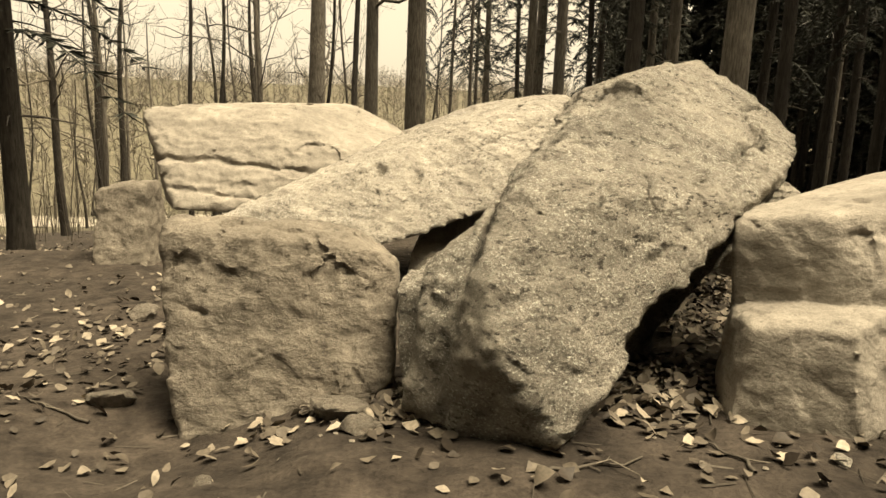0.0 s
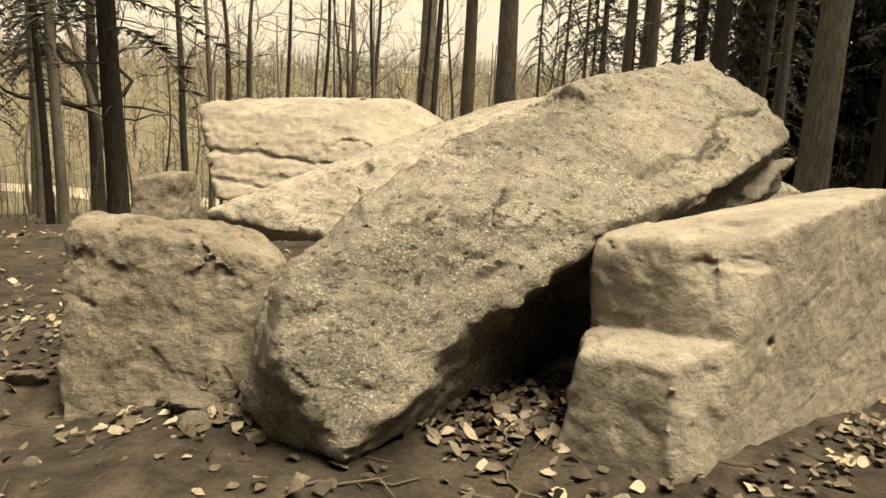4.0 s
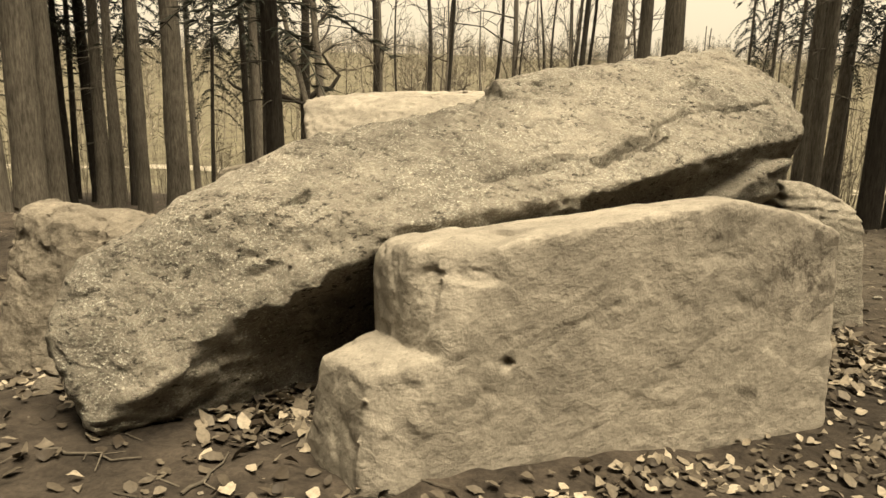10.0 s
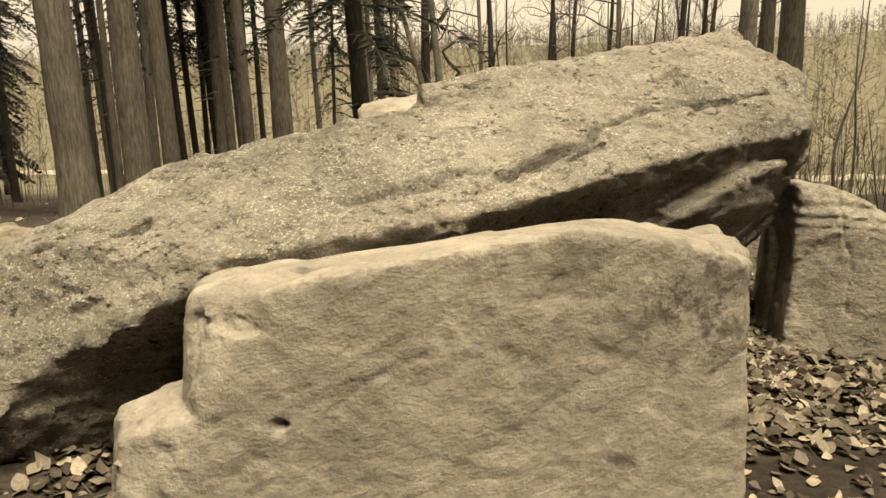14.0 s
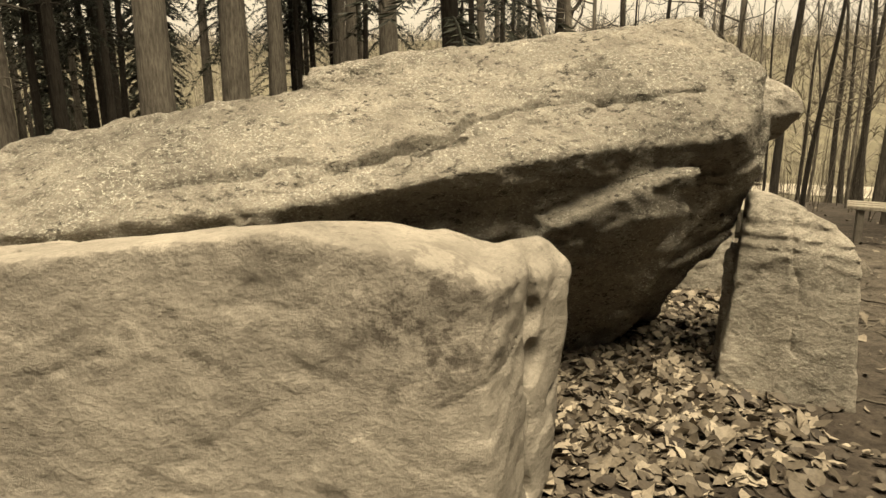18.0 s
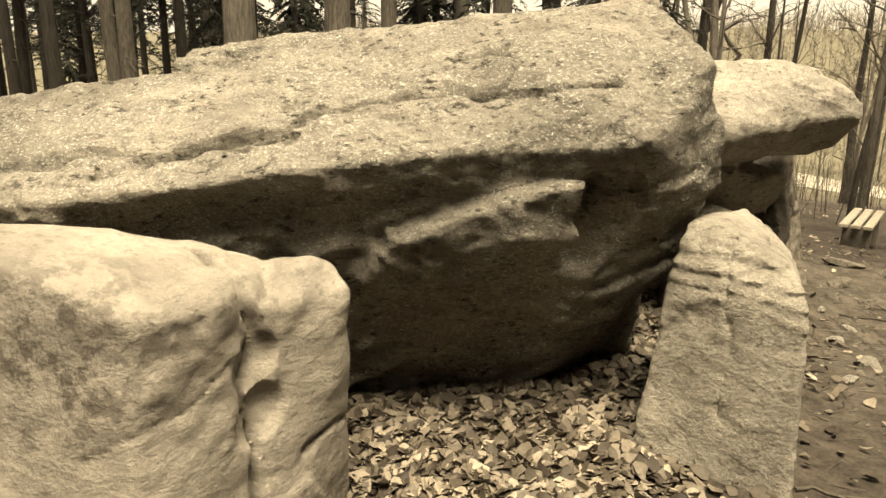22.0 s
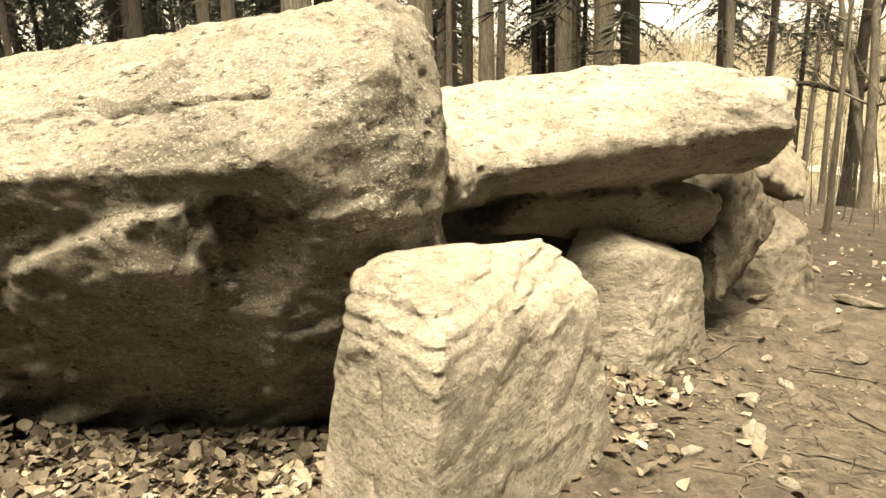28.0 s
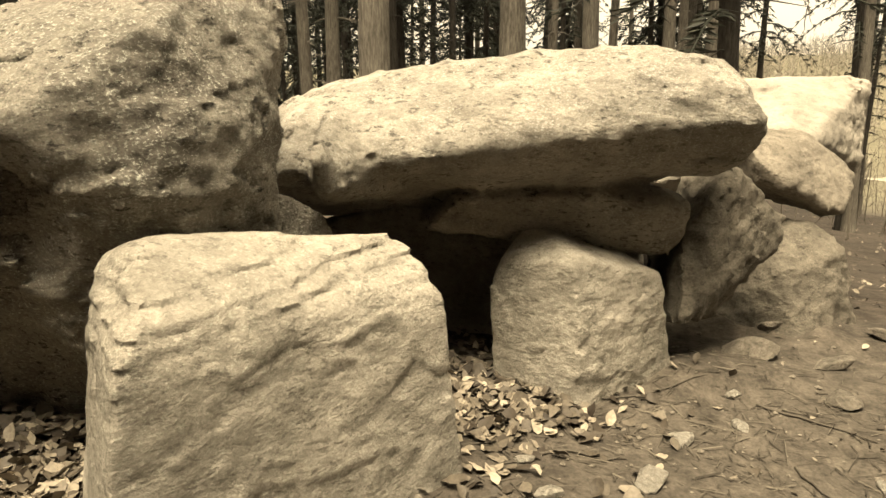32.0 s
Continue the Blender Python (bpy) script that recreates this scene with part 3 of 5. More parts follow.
    rock("leaning_capstone", "huge leaning capstone of coarse pale quartzite", STONE_CAP, [
        ([(0.18, 2.20, 0.37), (0.40, 2.20, 0.13), (0.36, 2.20, 0.13), (0.30, 2.44, -0.12), (0.05, 2.42, 0.0), (0.04, 2.36, 0.22), (0.17, 2.22, 0.42), (0.13, 2.36, 0.62), (0.52, 2.34, 0.28), (0.64, 2.48, 0.43), (0.76, 2.61, 0.515), (0.96, 2.74, 0.61),
          (0.20, 2.74, 0.77), (0.50, 2.58, 0.81), (0.49, 3.10, 1.02), (1.12, 2.88, 0.74), (1.20, 2.93, 0.79), (1.05, 3.05, 0.55),
          (2.26, 5.86, 0.75), (2.24, 5.74, 0.69), (2.18, 5.54, 0.60), (2.13, 5.80, 0.50), (2.04, 5.78, 0.37), (1.90, 5.76, 0.19), (1.72, 5.72, -0.02),
          (1.04, 4.12, 1.27), (0.97, 4.26, 1.33), (1.75, 3.80, 0.88), (2.12, 4.60, 0.99), (2.42, 5.45, 1.03),
          (1.90, 5.82, 1.53), (1.68, 6.06, 1.50), (2.30, 5.78, 1.29), (2.16, 5.98, 0.95), (1.80, 6.02, 0.55),
          (1.70, 5.40, -0.16), (1.44, 4.70, -0.16), (1.56, 5.80, -0.16), (0.55, 3.3, 0.1), (0.95, 5.7, -0.1), (0.9, 5.6, 1.2)], 0.008),
        # a lower shelf along the flank of the low end
        ([(-0.10, 2.54, 0.06), (0.12, 2.42, 0.02), (-0.07, 2.58, 0.34), (0.07, 2.47, 0.40), (-0.05, 2.75, 0.53), (0.10, 2.70, 0.62), (-0.03, 3.1, 0.48), (0.20, 3.1, 0.70), (-0.12, 2.9, -0.1), (0.2, 2.9, -0.1)], 0.008),
    ], adds=[([(2.36, 5.14, 0.92), (2.31, 5.17, 0.70), (2.14, 5.17, 0.53), (2.09, 4.66, 0.72), (1.88, 4.56, 0.52), (1.98, 4.80, 0.48), (1.85, 5.24, 0.92), (1.80, 5.24, 0.5), (1.65, 4.6, 0.75), (1.7, 4.9, 0.93), (2.10, 5.0, 0.92)], 0.006)],
        h=0.0155, k=0.008, lump=0.004, rough=0.005, extra=cap_detail, seed=3, scallop=(0.13, 0.018, 0.6), chip=(12, 0.03), cutk=0.006, facet=(0.26, 0.009), squash=(1.0, 0.6, 1.6), cuts=[
        # the hollow under the overhanging edge
        ([(1.62, 3.70, 0.84), (2.62, 5.08, 0.97), (1.71, 4.00, 0.83), (2.14, 4.85, 0.91), (1.67, 4.10, 0.38), (1.93, 4.90, 0.28), (2.6, 4.5, 0.2), (2.1, 3.7, 0.3)], 0.008),
        ([(2.30, 5.20, 0.95), (2.10, 5.24, 0.92), (2.60, 5.30, 0.95), (2.05, 5.28, 0.45), (2.6, 5.2, 0.4), (2.22, 5.44, 0.93), (2.17, 5.52, 0.62), (2.7, 5.75, 0.93), (2.6, 5.85, 0.5), (2.10, 5.45, 0.40)], 0.02),
        # undercut of the low end
        ([(0.41, 2.18, 0.09), (0.53, 2.325, 0.25), (0.65, 2.465, 0.40), (0.77, 2.60, 0.485), (0.97, 2.73, 0.585), (1.13, 2.87, 0.70), (1.35, 2.98, 0.71), (0.36, 2.50, -0.2), (0.66, 3.0, -0.2), (0.98, 3.32, 0.42), (1.6, 2.0, -0.3), (1.6, 2.8, 0.6), (1.5, 3.6, -0.2)], 0.006),
        # step at the crest
        ([(1.00, 4.18, 1.235), (0.80, 4.40, 1.19), (1.17, 4.02, 1.25), (1.01, 4.21, 1.6), (0.6, 4.5, 1.6), (1.2, 4.03, 1.6), (0.49, 3.14, 1.035), (0.1, 3.5, 0.95), (0.4, 3.1, 1.5), (0.1, 3.5, 1.5), (0.5, 4.5, 1.08)], 0.004),
    ])

    # orthostat with a step, along the camera's way
    def slab_detail(q, d):
        face, tail = (0.76, -0.65, 0.0), (0.95, 0.3, 0.0)
        d = d + line_groove(q, [(2.45, 4.02, 0.80), (2.53, 4.03, 0.60), (2.53, 4.03, 0.0)], 0.022, 0.06, 11, tail)
        d = d + 1.4 * groove(q, (2.53, 4.03, 0.42), (2.51, 4.06, 0.46), 0.062, 0.11)
        d = d + 1.4 * groove(q, (2.53, 4.03, 0.56), (2.51, 4.05, 0.60), 0.058, 0.11)
        d = d + line_groove(q, [(2.48, 4.16, 0.29), (2.44, 4.28, 0.30), (2.40, 4.40, 0.33)], 0.016, 0.03, 17, tail)
        d = d + line_groove(q, [(2.60, 3.60, 0.42), (2.60, 3.74, 0.52), (2.50, 4.06, 0.60)], 0.013, 0.010, 13, face)
        d = d + line_groove(q, [(2.30, 3.66, 0.92), (2.48, 3.70, 0.82), (2.57, 3.74, 0.78)], 0.016, 0.007, 14, face)
        d = d + line_groove(q, [(2.42, 3.86, 0.86), (2.56, 3.90, 0.74), (2.60, 3.95, 0.62)], 0.016, 0.007, 18, face)
        d = d + line_groove(q, [(1.36, 2.66, 0.72), (1.53, 2.62, 0.71), (1.70, 2.66, 0.72)], 0.016, 0.010, 15, face)
        d = d + line_groove(q, [(1.55, 2.58, 0.45), (1.75, 2.64, 0.52), (2.0, 2.92, 0.66)], 0.02, 0.004, 16, face)
        d = d + 2.0 * groove(q, (1.72, 2.70, 0.45), (1.76, 2.60, 0.45), 0.022, 0.03)
        for n, (a, b) in enumerate((((1.80, 2.74, 0.42), (2.02, 2.98, 0.60)), ((1.86, 2.80, 0.55), (2.10, 3.08, 0.62)), ((1.62, 2.60, 0.10), (1.70, 2.62, 0.40)), ((2.10, 3.10, 0.30), (2.40, 3.44, 0.52)),
                                    ((2.2, 3.2, 0.72), (2.45, 3.5, 0.66)), ((2.46, 3.5, 0.12), (2.62, 3.72, 0.30)), ((1.9, 2.85, 0.16), (2.3, 3.3, 0.22)))):
            mid = tuple(0.5 * (u + v) + w for u, v, w in zip(a, b, (0.0, 0.0, 0.03)))
            d = d + line_groove(q, [a, mid, b], 0.013, 0.004, 120 + n, face)
        rib = fbm(np.stack([q[:, 0] * 1.2 + q[:, 2] * 1.2, q[:, 1] * 1.2, q[:, 2] * 4 - q[:, 1] * 2], 1).astype(np.float32), 95, 2, 0.5)
        end = np.clip((q @ np.array((0.55, 0.83, 0.0), np.float32) - 4.42) * 5, 0, 1) * np.clip((q[:, 2] - 0.50) * 4, 0.15, 1)
        by = (end > 0) & (np.abs(d) < 0.08)
        d[by] += end[by] * (0.045 * (0.42 - scallops(q[by], 0.19, 170)) + 0.016 * (0.45 - scallops(q[by], 0.08, 175)))
        # broken corner over the step: a small ledge under a shallow hollow
        s = (q[:, 0] - 1.52) / 0.20
        high = np.clip((q[:, 2] - 0.70) / 0.012, 0, 1)
        d = d + 0.028 * high * np.clip(1.2 - np.abs(2.4 * s - 1.2), 0, 1) * (q[:, 1] < 2.90)
        wall = np.clip((1.62 - q[:, 0]) * 8, 0, 1)
        by = (wall > 0) & (np.abs(d) < 0.06)
        d[by] += wall[by] * (0.012 * facets(q[by], 0.22, 181) + 0.005 * facets(q[by], 0.08, 185))
        return d + 0.006 * rib
    rock("stepped_orthostat", "broad upright sandstone slab with a stepped corner", STONE_SMOOTH, [
        ([(1.135, 2.80, -0.2), (1.13, 2.86, 0.70), (1.15, 2.92, 0.735), (1.34, 2.66, 0.785), (1.59, 2.44, -0.2), (1.60, 2.52, 0.50), (1.70, 2.68, 0.835), (2.07, 3.09, 0.895), (2.28, 3.33, 0.93), (2.46, 3.54, 0.875), (2.18, 3.54, 0.915),
          (2.68, 3.72, -0.2), (2.63, 3.74, 0.78), (2.54, 3.98, 0.77), (2.53, 4.02, -0.2), (2.47, 4.10, 0.75), (2.46, 4.12, -0.2), (2.15, 4.15, 0.76), (2.05, 4.15, -0.2), (2.20, 4.02, 0.82), (1.35, 3.20, -0.2), (1.30, 3.15, 0.74), (2.48, 3.98, 0.80)], 0.007),
        ([(1.02, 2.50, -0.2), (1.10, 2.55, 0.395), (1.43, 2.25, -0.2), (1.38, 2.40, 0.42), (1.13, 2.86, 0.40), (1.10, 2.86, -0.2), (1.61, 2.535, 0.50), (1.31, 2.72, 0.46),
          (2.2, 3.185, -0.2), (2.16, 3.19, 0.3), (1.5, 3.0, 0.3), (1.5, 3.0, -0.2)], 0.007),
        ([(2.50, 4.06, 0.72), (2.40, 4.18, 0.78), (2.35, 4.30, 0.76), (2.44, 4.33, 0.69), (2.42, 4.33, 0.58), (2.52, 4.05, -0.2), (2.40, 4.24, -0.2), (2.30, 4.34, -0.2), (2.05, 4.12, -0.2), (2.12, 4.1, 0.72), (2.1, 4.4, 0.6), (2.05, 4.4, -0.2)], 0.007),
    ], h=0.0125, k=0.004, lump=0.003, rough=0.002, seed=12, extra=slab_detail, chip=(9, 0.035), scallop=(0.20, 0.007, 0.25), facet=(0.34, 0.004), squash=(1, 1, 1.3))

    # block in front of the capstone's low end
    def block_detail(q, d):
        d = d + line_groove(q, [(-0.62, 2.95, 0.42), (-0.30, 2.99, 0.40)], 0.02, 0.010, 20, (0, -0.9, 0.4))
        d = d + line_groove(q, [(-1.08, 2.86, 0.32), (-0.92, 2.84, 0.30)], 0.02, 0.010, 21, (0, -0.9, 0.4))
        return d
    rock("square_block", "squat square block of weathered brown sandstone", STONE_BROWN, [
        ([(-0.93, 2.61, -0.36), (-1.17, 3.02, 0.60), (-0.42, 2.78, -0.25), (-0.17, 2.88, 0.06), (-0.19, 3.04, 0.47), (-0.30, 3.02, 0.54), (-1.20, 3.22, 0.65), (-0.45, 3.36, 0.63),
          (-1.15, 3.20, -0.3), (-0.22, 3.4, -0.2), (-0.22, 3.3, 0.48), (-1.03, 2.70, -0.1), (-0.95, 2.98, 0.64)], 0.010),
    ], h=0.014, lump=0.010, rough=0.004, seed=21, extra=block_detail, chip=(14, 0.05), facet=(0.20, 0.012), scallop=(0.15, 0.02, 0.5))

    # second capstone
    def cap2_detail(q, d):
        d = d + line_groove(q, [(-0.62, 5.30, 0.55), (-0.45, 5.45, 0.60)], 0.07, 0.07, 31, (-0.2, -0.5, 0.85))
        d = d + line_groove(q, [(-0.22, 5.30, 0.58), (-0.20, 5.40, 0.6)], 0.05, 0.05, 32, (-0.2, -0.5, 0.85))
        d = d + line_groove(q, [(0.0, 5.5, 0.72), (0.5, 5.9, 0.85), (0.9, 6.2, 0.95)], 0.04, 0.04, 33, (-0.2, -0.5, 0.85))
        return d
    rock("second_capstone", "broad capstone of pale pitted quartzite resting on an orthostat", STONE_CAP_WORN, [
        ([(-1.55, 4.95, 0.35), (-1.2, 5.05, 0.47), (-0.35, 4.90, 0.20), (0.02, 5.32, 0.42), (0.31, 7.66, 1.18), (0.86, 6.58, 1.21), (0.72, 6.12, 1.12), (0.95, 6.05, 1.06), (1.10, 7.45, 1.29), (1.27, 7.62, 1.26), (1.46, 7.80, 1.14), (1.52, 7.98, 0.98), (1.36, 7.94, 1.15), (1.05, 8.06, 1.19), (1.22, 8.10, 1.02), (0.62, 6.36, 1.17), (1.42, 8.05, 0.86), (1.30, 8.0, 0.74),
          (1.18, 7.0, 0.88), (1.40, 6.02, 0.78), (1.34, 6.02, 0.86), (1.25, 7.95, 0.78), (0.2, 6.0, 0.95), (-0.4, 7.0, 0.9), (-1.0, 6.2, 0.3), (-1.4, 5.2, 0.1), (0.9, 6.3, 0.62), (0.5, 8.1, 0.85), (1.1, 7.9, 0.68), (0.30, 5.75, 0.54)], 0.012),
        ([(1.04, 6.75, 0.64), (1.06, 7.34, 0.65), (1.20, 7.85, 0.60), (1.05, 7.84, 0.27), (0.92, 6.60, 0.42), (0.0, 6.6, 0.3), (0.1, 8.0, 0.5), (0.3, 7.0, 0.8), (0.5, 7.8, 0.22)], 0.03),
        ([(1.72, 6.14, 0.84), (1.58, 6.2, 0.70), (1.10, 6.55, 0.64), (0.90, 6.25, 1.08), (0.62, 6.36, 1.16), (1.08, 6.66, 0.82), (1.30, 6.16, 0.62), (0.9, 6.1, 0.7), (1.45, 6.18, 0.98)], 0.012),
    ], h=0.02, k=0.03, lump=0.011, rough=0.006, seed=33, extra=cap2_detail, chip=(10, 0.03), facet=(0.26, 0.012), squash=(0.8, 0.8, 1.5), scallop=(0.14, 0.02, 0.6))

    # orthostat at the chamber mouth
    def layer_detail(q, d):
        d = d + line_groove(q, [(2.42, 5.68, 0.62), (2.68, 5.82, 0.52), (2.50, 6.05, 0.54), (2.2, 6.4, 0.56)], 0.015, 0.008, 41, (0.6, 0.3, 0.6))
        d = d + line_groove(q, [(2.60, 5.95, 0.40), (2.35, 6.25, 0.46), (2.15, 6.55, 0.45)], 0.015, 0.008, 42, (0.75, 0.65, 0.1))
        d = d + line_groove(q, [(2.80, 5.74, 0.22), (2.52, 6.08, 0.36), (2.30, 6.36, 0.30)], 0.013, 0.004, 43, (0.75, 0.65, 0.1))
        hgt = q @ np.array((0.05, -0.06, 1.0), np.float32) + 0.03 * vnoise(q * 2.0, 45) + 0.010 * vnoise(q * 8.0, 46)
        step = hgt * 13.0 + 0.9 * vnoise((hgt * 7.0)[:, None] * np.ones((1, 3), np.float32), 47)
        d = d + 0.013 * np.clip((q[:, 2] - 0.34) * 6, 0, 1) * np.clip(0.5 + vnoise(q * 3.0, 48), 0, 1) * (np.minimum((step - np.floor(step)) / 0.8, (1 - step + np.floor(step)) / 0.2) - 0.4)
        d = d + line_groove(q, [(2.56, 5.58, 0.70), (2.60, 5.60, 0.40), (2.62, 5.58, 0.1)], 0.018, 0.02, 44, (0.4, -0.9, 0))
        return d
    rock("layered_orthostat", "upright block of layered sandstone with ledges", STONE_ROUGH, [
        ([(2.33, 5.44, -0.35), (2.90, 5.66, -0.35), (2.80, 5.76, 0.50), (2.38, 5.58, 0.68), (2.44, 5.72, 0.73), (1.96, 6.46, 0.64), (2.12, 6.58, 0.45),
          (2.18, 6.66, -0.35), (1.95, 6.3, -0.35), (2.05, 6.2, 0.66), (2.70, 5.80, 0.62), (2.28, 5.75, 0.72)], 0.008),
    ], h=0.013, lump=0.003, rough=0.002, tilt=(0.12, -0.2, 1), seed=41, extra=layer_detail, chip=(7, 0.04), facet=(0.34, 0.006), squash=(0.8, 0.8, 1.6), scallop=(0.24, 0.006, 0.25))
    rock("low_orthostat", "upright stone under the second capstone", STONE_ROUGH, [
        ([(1.12, 6.93, -0.4), (1.08, 6.92, 0.12), (1.10, 6.92, 0.30), (0.92, 7.15, 0.47), (1.42, 7.27, 0.37), (1.48, 7.24, -0.4), (1.18, 7.72, 0.24), (1.14, 7.85, -0.4), (0.8, 7.6, 0.3),
          (0.75, 7.2, -0.4), (0.8, 7.8, -0.4)], 0.010),
    ], h=0.014, lump=0.006, rough=0.004, seed=52, chip=(14, 0.05), facet=(0.26, 0.008), scallop=(0.16, 0.007, 0.5))
    # this stone and the rear one carry the trees' shade in their colour
    rock("leaning_stone", "leaning stone wedged under the capstone", STONE_SHADED, [
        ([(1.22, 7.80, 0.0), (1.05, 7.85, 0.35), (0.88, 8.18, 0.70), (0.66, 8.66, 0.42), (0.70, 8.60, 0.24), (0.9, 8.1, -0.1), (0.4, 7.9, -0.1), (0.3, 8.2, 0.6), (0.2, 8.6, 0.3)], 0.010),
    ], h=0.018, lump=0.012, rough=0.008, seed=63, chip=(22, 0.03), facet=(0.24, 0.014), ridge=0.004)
    rock("rear_stone", "pointed stone at the tomb's far side", STONE_SHADED, [
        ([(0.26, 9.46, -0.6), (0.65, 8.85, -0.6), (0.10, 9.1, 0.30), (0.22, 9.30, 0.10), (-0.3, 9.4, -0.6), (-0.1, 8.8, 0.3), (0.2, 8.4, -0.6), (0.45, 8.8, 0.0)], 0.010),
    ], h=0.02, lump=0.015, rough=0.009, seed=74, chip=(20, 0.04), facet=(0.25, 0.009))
    # brown instead of pale sandstone: tree shade put into its colour
    rock("propping_stone", "broken stone propped under the rear capstone", STONE_BROWN, [
        ([(0.25, 8.75, 0.55), (-0.1, 9.2, 0.75), (-0.2, 9.6, 0.55), (0.2, 9.3, 0.28), (-0.8, 8.8, 0.4), (-0.8, 9.4, 0.8), (0.0, 8.7, 0.75), (-0.6, 9.5, 0.2)], 0.010),
    ], h=0.022, lump=0.015, rough=0.009, seed=77, chip=(20, 0.06))

    def cap3_detail(q, d):
        d = d + line_groove(q, [(-3.2, 8.1, 0.48), (-2.6, 7.85, 0.50), (-2.0, 7.7, 0.48), (-1.2, 7.6, 0.42), (-0.6, 7.6, 0.35)], 0.05, 0.06, 51, (-0.2, -0.95, 0.2))
        d = d + line_groove(q, [(-2.8, 7.6, 0.24), (-2.2, 7.5, 0.18), (-1.6, 7.45, 0.16)], 0.04, 0.04, 52, (-0.2, -0.95, 0.2))
        return d
    rock("split_capstone", "large rear capstone split by a long dark crack", STONE_SMOOTH, [
        ([(-3.54, 8.92, 1.03), (-3.3, 8.2, 0.98), (-3.08, 8.0, 0.50), (-2.72, 7.45, 0.0), (-1.7, 8.3, 1.05), (-1.15, 9.7, 1.11), (-0.68, 9.4, 0.90), (-0.3, 9.3, 0.72),
          (-1.35, 10.45, 1.13), (-3.0, 9.6, 1.05), (-0.7, 7.75, 0.55), (-0.8, 7.5, 0.1), (-3.0, 9.5, 0.1), (-1.0, 10.2, 0.4), (-2.2, 9.0, 1.12), (-3.2, 8.6, -0.1)], 0.03),
    ], h=0.024, lump=0.014, rough=0.006, seed=85, extra=cap3_detail, chip=(24, 0.04), facet=(0.4, 0.016), squash=(0.7, 0.7, 2.0), strata=0.008, layers=7.0)
    rock("side_stone", "low upright stone at the tomb's end", STONE_BROWN, [
        ([(-3.05, 6.45, 0.36), (-2.62, 6.52, 0.40), (-2.95, 6.10, -0.7), (-2.55, 6.2, -0.7), (-2.95, 7.0, -0.6), (-2.6, 7.0, -0.6), (-2.95, 6.9, 0.35), (-2.6, 6.9, 0.4)], 0.010),
    ], h=0.022, lump=0.012, rough=0.008, seed=96, chip=(20, 0.05))
    rock("chamber_stone", "narrow inner stone of the burial chamber", STONE_ROUGH, [
        ([(2.17, 5.76, -0.3), (2.27, 5.74, -0.3), (2.18, 5.78, 0.42), (2.26, 5.78, 0.42), (2.05, 6.0, -0.3), (2.16, 6.05, -0.3), (2.1, 6.0, 0.45)], 0.012),
    ], h=0.018, lump=0.01, rough=0.006, seed=97, chip=(10, 0.03))
    # unseen stone added behind the chamber's gaps to keep them dark
    rock("gap_closing_stone", "added inner stone that closes the chamber so its gaps stay dark", STONE_ROUGH, [
        ([(-0.30, 5.1, -0.3), (0.0, 4.95, -0.3), (0.40, 6.9, -0.4), (0.0, 7.1, -0.4), (-0.20, 5.3, 0.10), (0.02, 5.2, 0.10), (0.34, 6.9, 0.55), (0.0, 7.0, 0.55), (0.42, 7.9, -0.4), (0.1, 8.1, -0.4), (0.36, 7.9, 0.5), (0.1, 8.0, 0.5)], 0.012),
    ], h=0.028, lump=0.015, rough=0.006, seed=101, chip=(14, 0.04))
    rock("foot_stone", "coarse quartzite lump at the raised capstone's foot", STONE_CAP, [
        ([(1.41, 6.22, 0.53), (1.58, 6.11, 0.69), (1.74, 6.02, 0.76), (1.92, 5.90, 0.50), (1.70, 6.10, 0.0), (1.55, 5.9, 0.75), (1.50, 6.22, 0.0), (1.2, 6.0, 0.55), (1.15, 6.3, -0.3), (1.4, 5.9, -0.3), (1.1, 5.9, -0.3), (1.45, 6.28, -0.3)], 0.012),
    ], h=0.02, lump=0.012, rough=0.007, seed=99, chip=(14, 0.04))
    rock("lobed_stone", "rough stone wedged beside the main capstone's foot", STONE_CAP, [
        ([(-0.20, 2.90, 0.45), (0.02, 2.76, 0.44), (-0.18, 2.75, 0.05), (0.08, 2.62, 0.1), (0.15, 3.2, 0.5), (-0.05, 3.3, 0.5), (-0.1, 3.2, -0.2), (0.2, 3.1, -0.2)], 0.010),
    ], h=0.018, lump=0.02, rough=0.012, seed=98, chip=(12, 0.05))


build_tomb()


# ---- loose stones, twigs, leaves ----
def pebble_mesh(name, seed, flat, material):
    bm = bmesh.new()
    bmesh.ops.create_icosphere(bm, subdivisions=4, radius=1.0)
    co = np.array([v.co for v in bm.verts], np.float32)
    d = 0.22 * fbm(co * 1.3, seed, 3) + 0.05 * fbm(co * 6, seed + 5, 3)
    rng = random.Random(seed)
    r = 1 + d
    for _ in range(18):
        n = np.array([rng.gauss(0, 1) for _ in range(3)])
        n /= np.linalg.norm(n)
        r = np.minimum(r, rng.uniform(0.45, 0.8) / np.maximum(co @ n, 0.05))
    for v, c, s in zip(bm.verts, co, r):
        v.co = Vector((c[0] * s, c[1] * s * 0.75, c[2] * s * flat))
    for f in bm.faces:
        f.smooth = True
    me = bpy.data.meshes.new(name)
    bm.to_mesh(me)
    bm.free()
    me.materials.append(material)
    me.set_sharp_from_angle(angle=radians(24))
    return me


STONE_PALE = stone_material("pale_rubble", (0.34, 0.31, 0.26), (0.6, 0.56, 0.48), 0.3, 0.8)


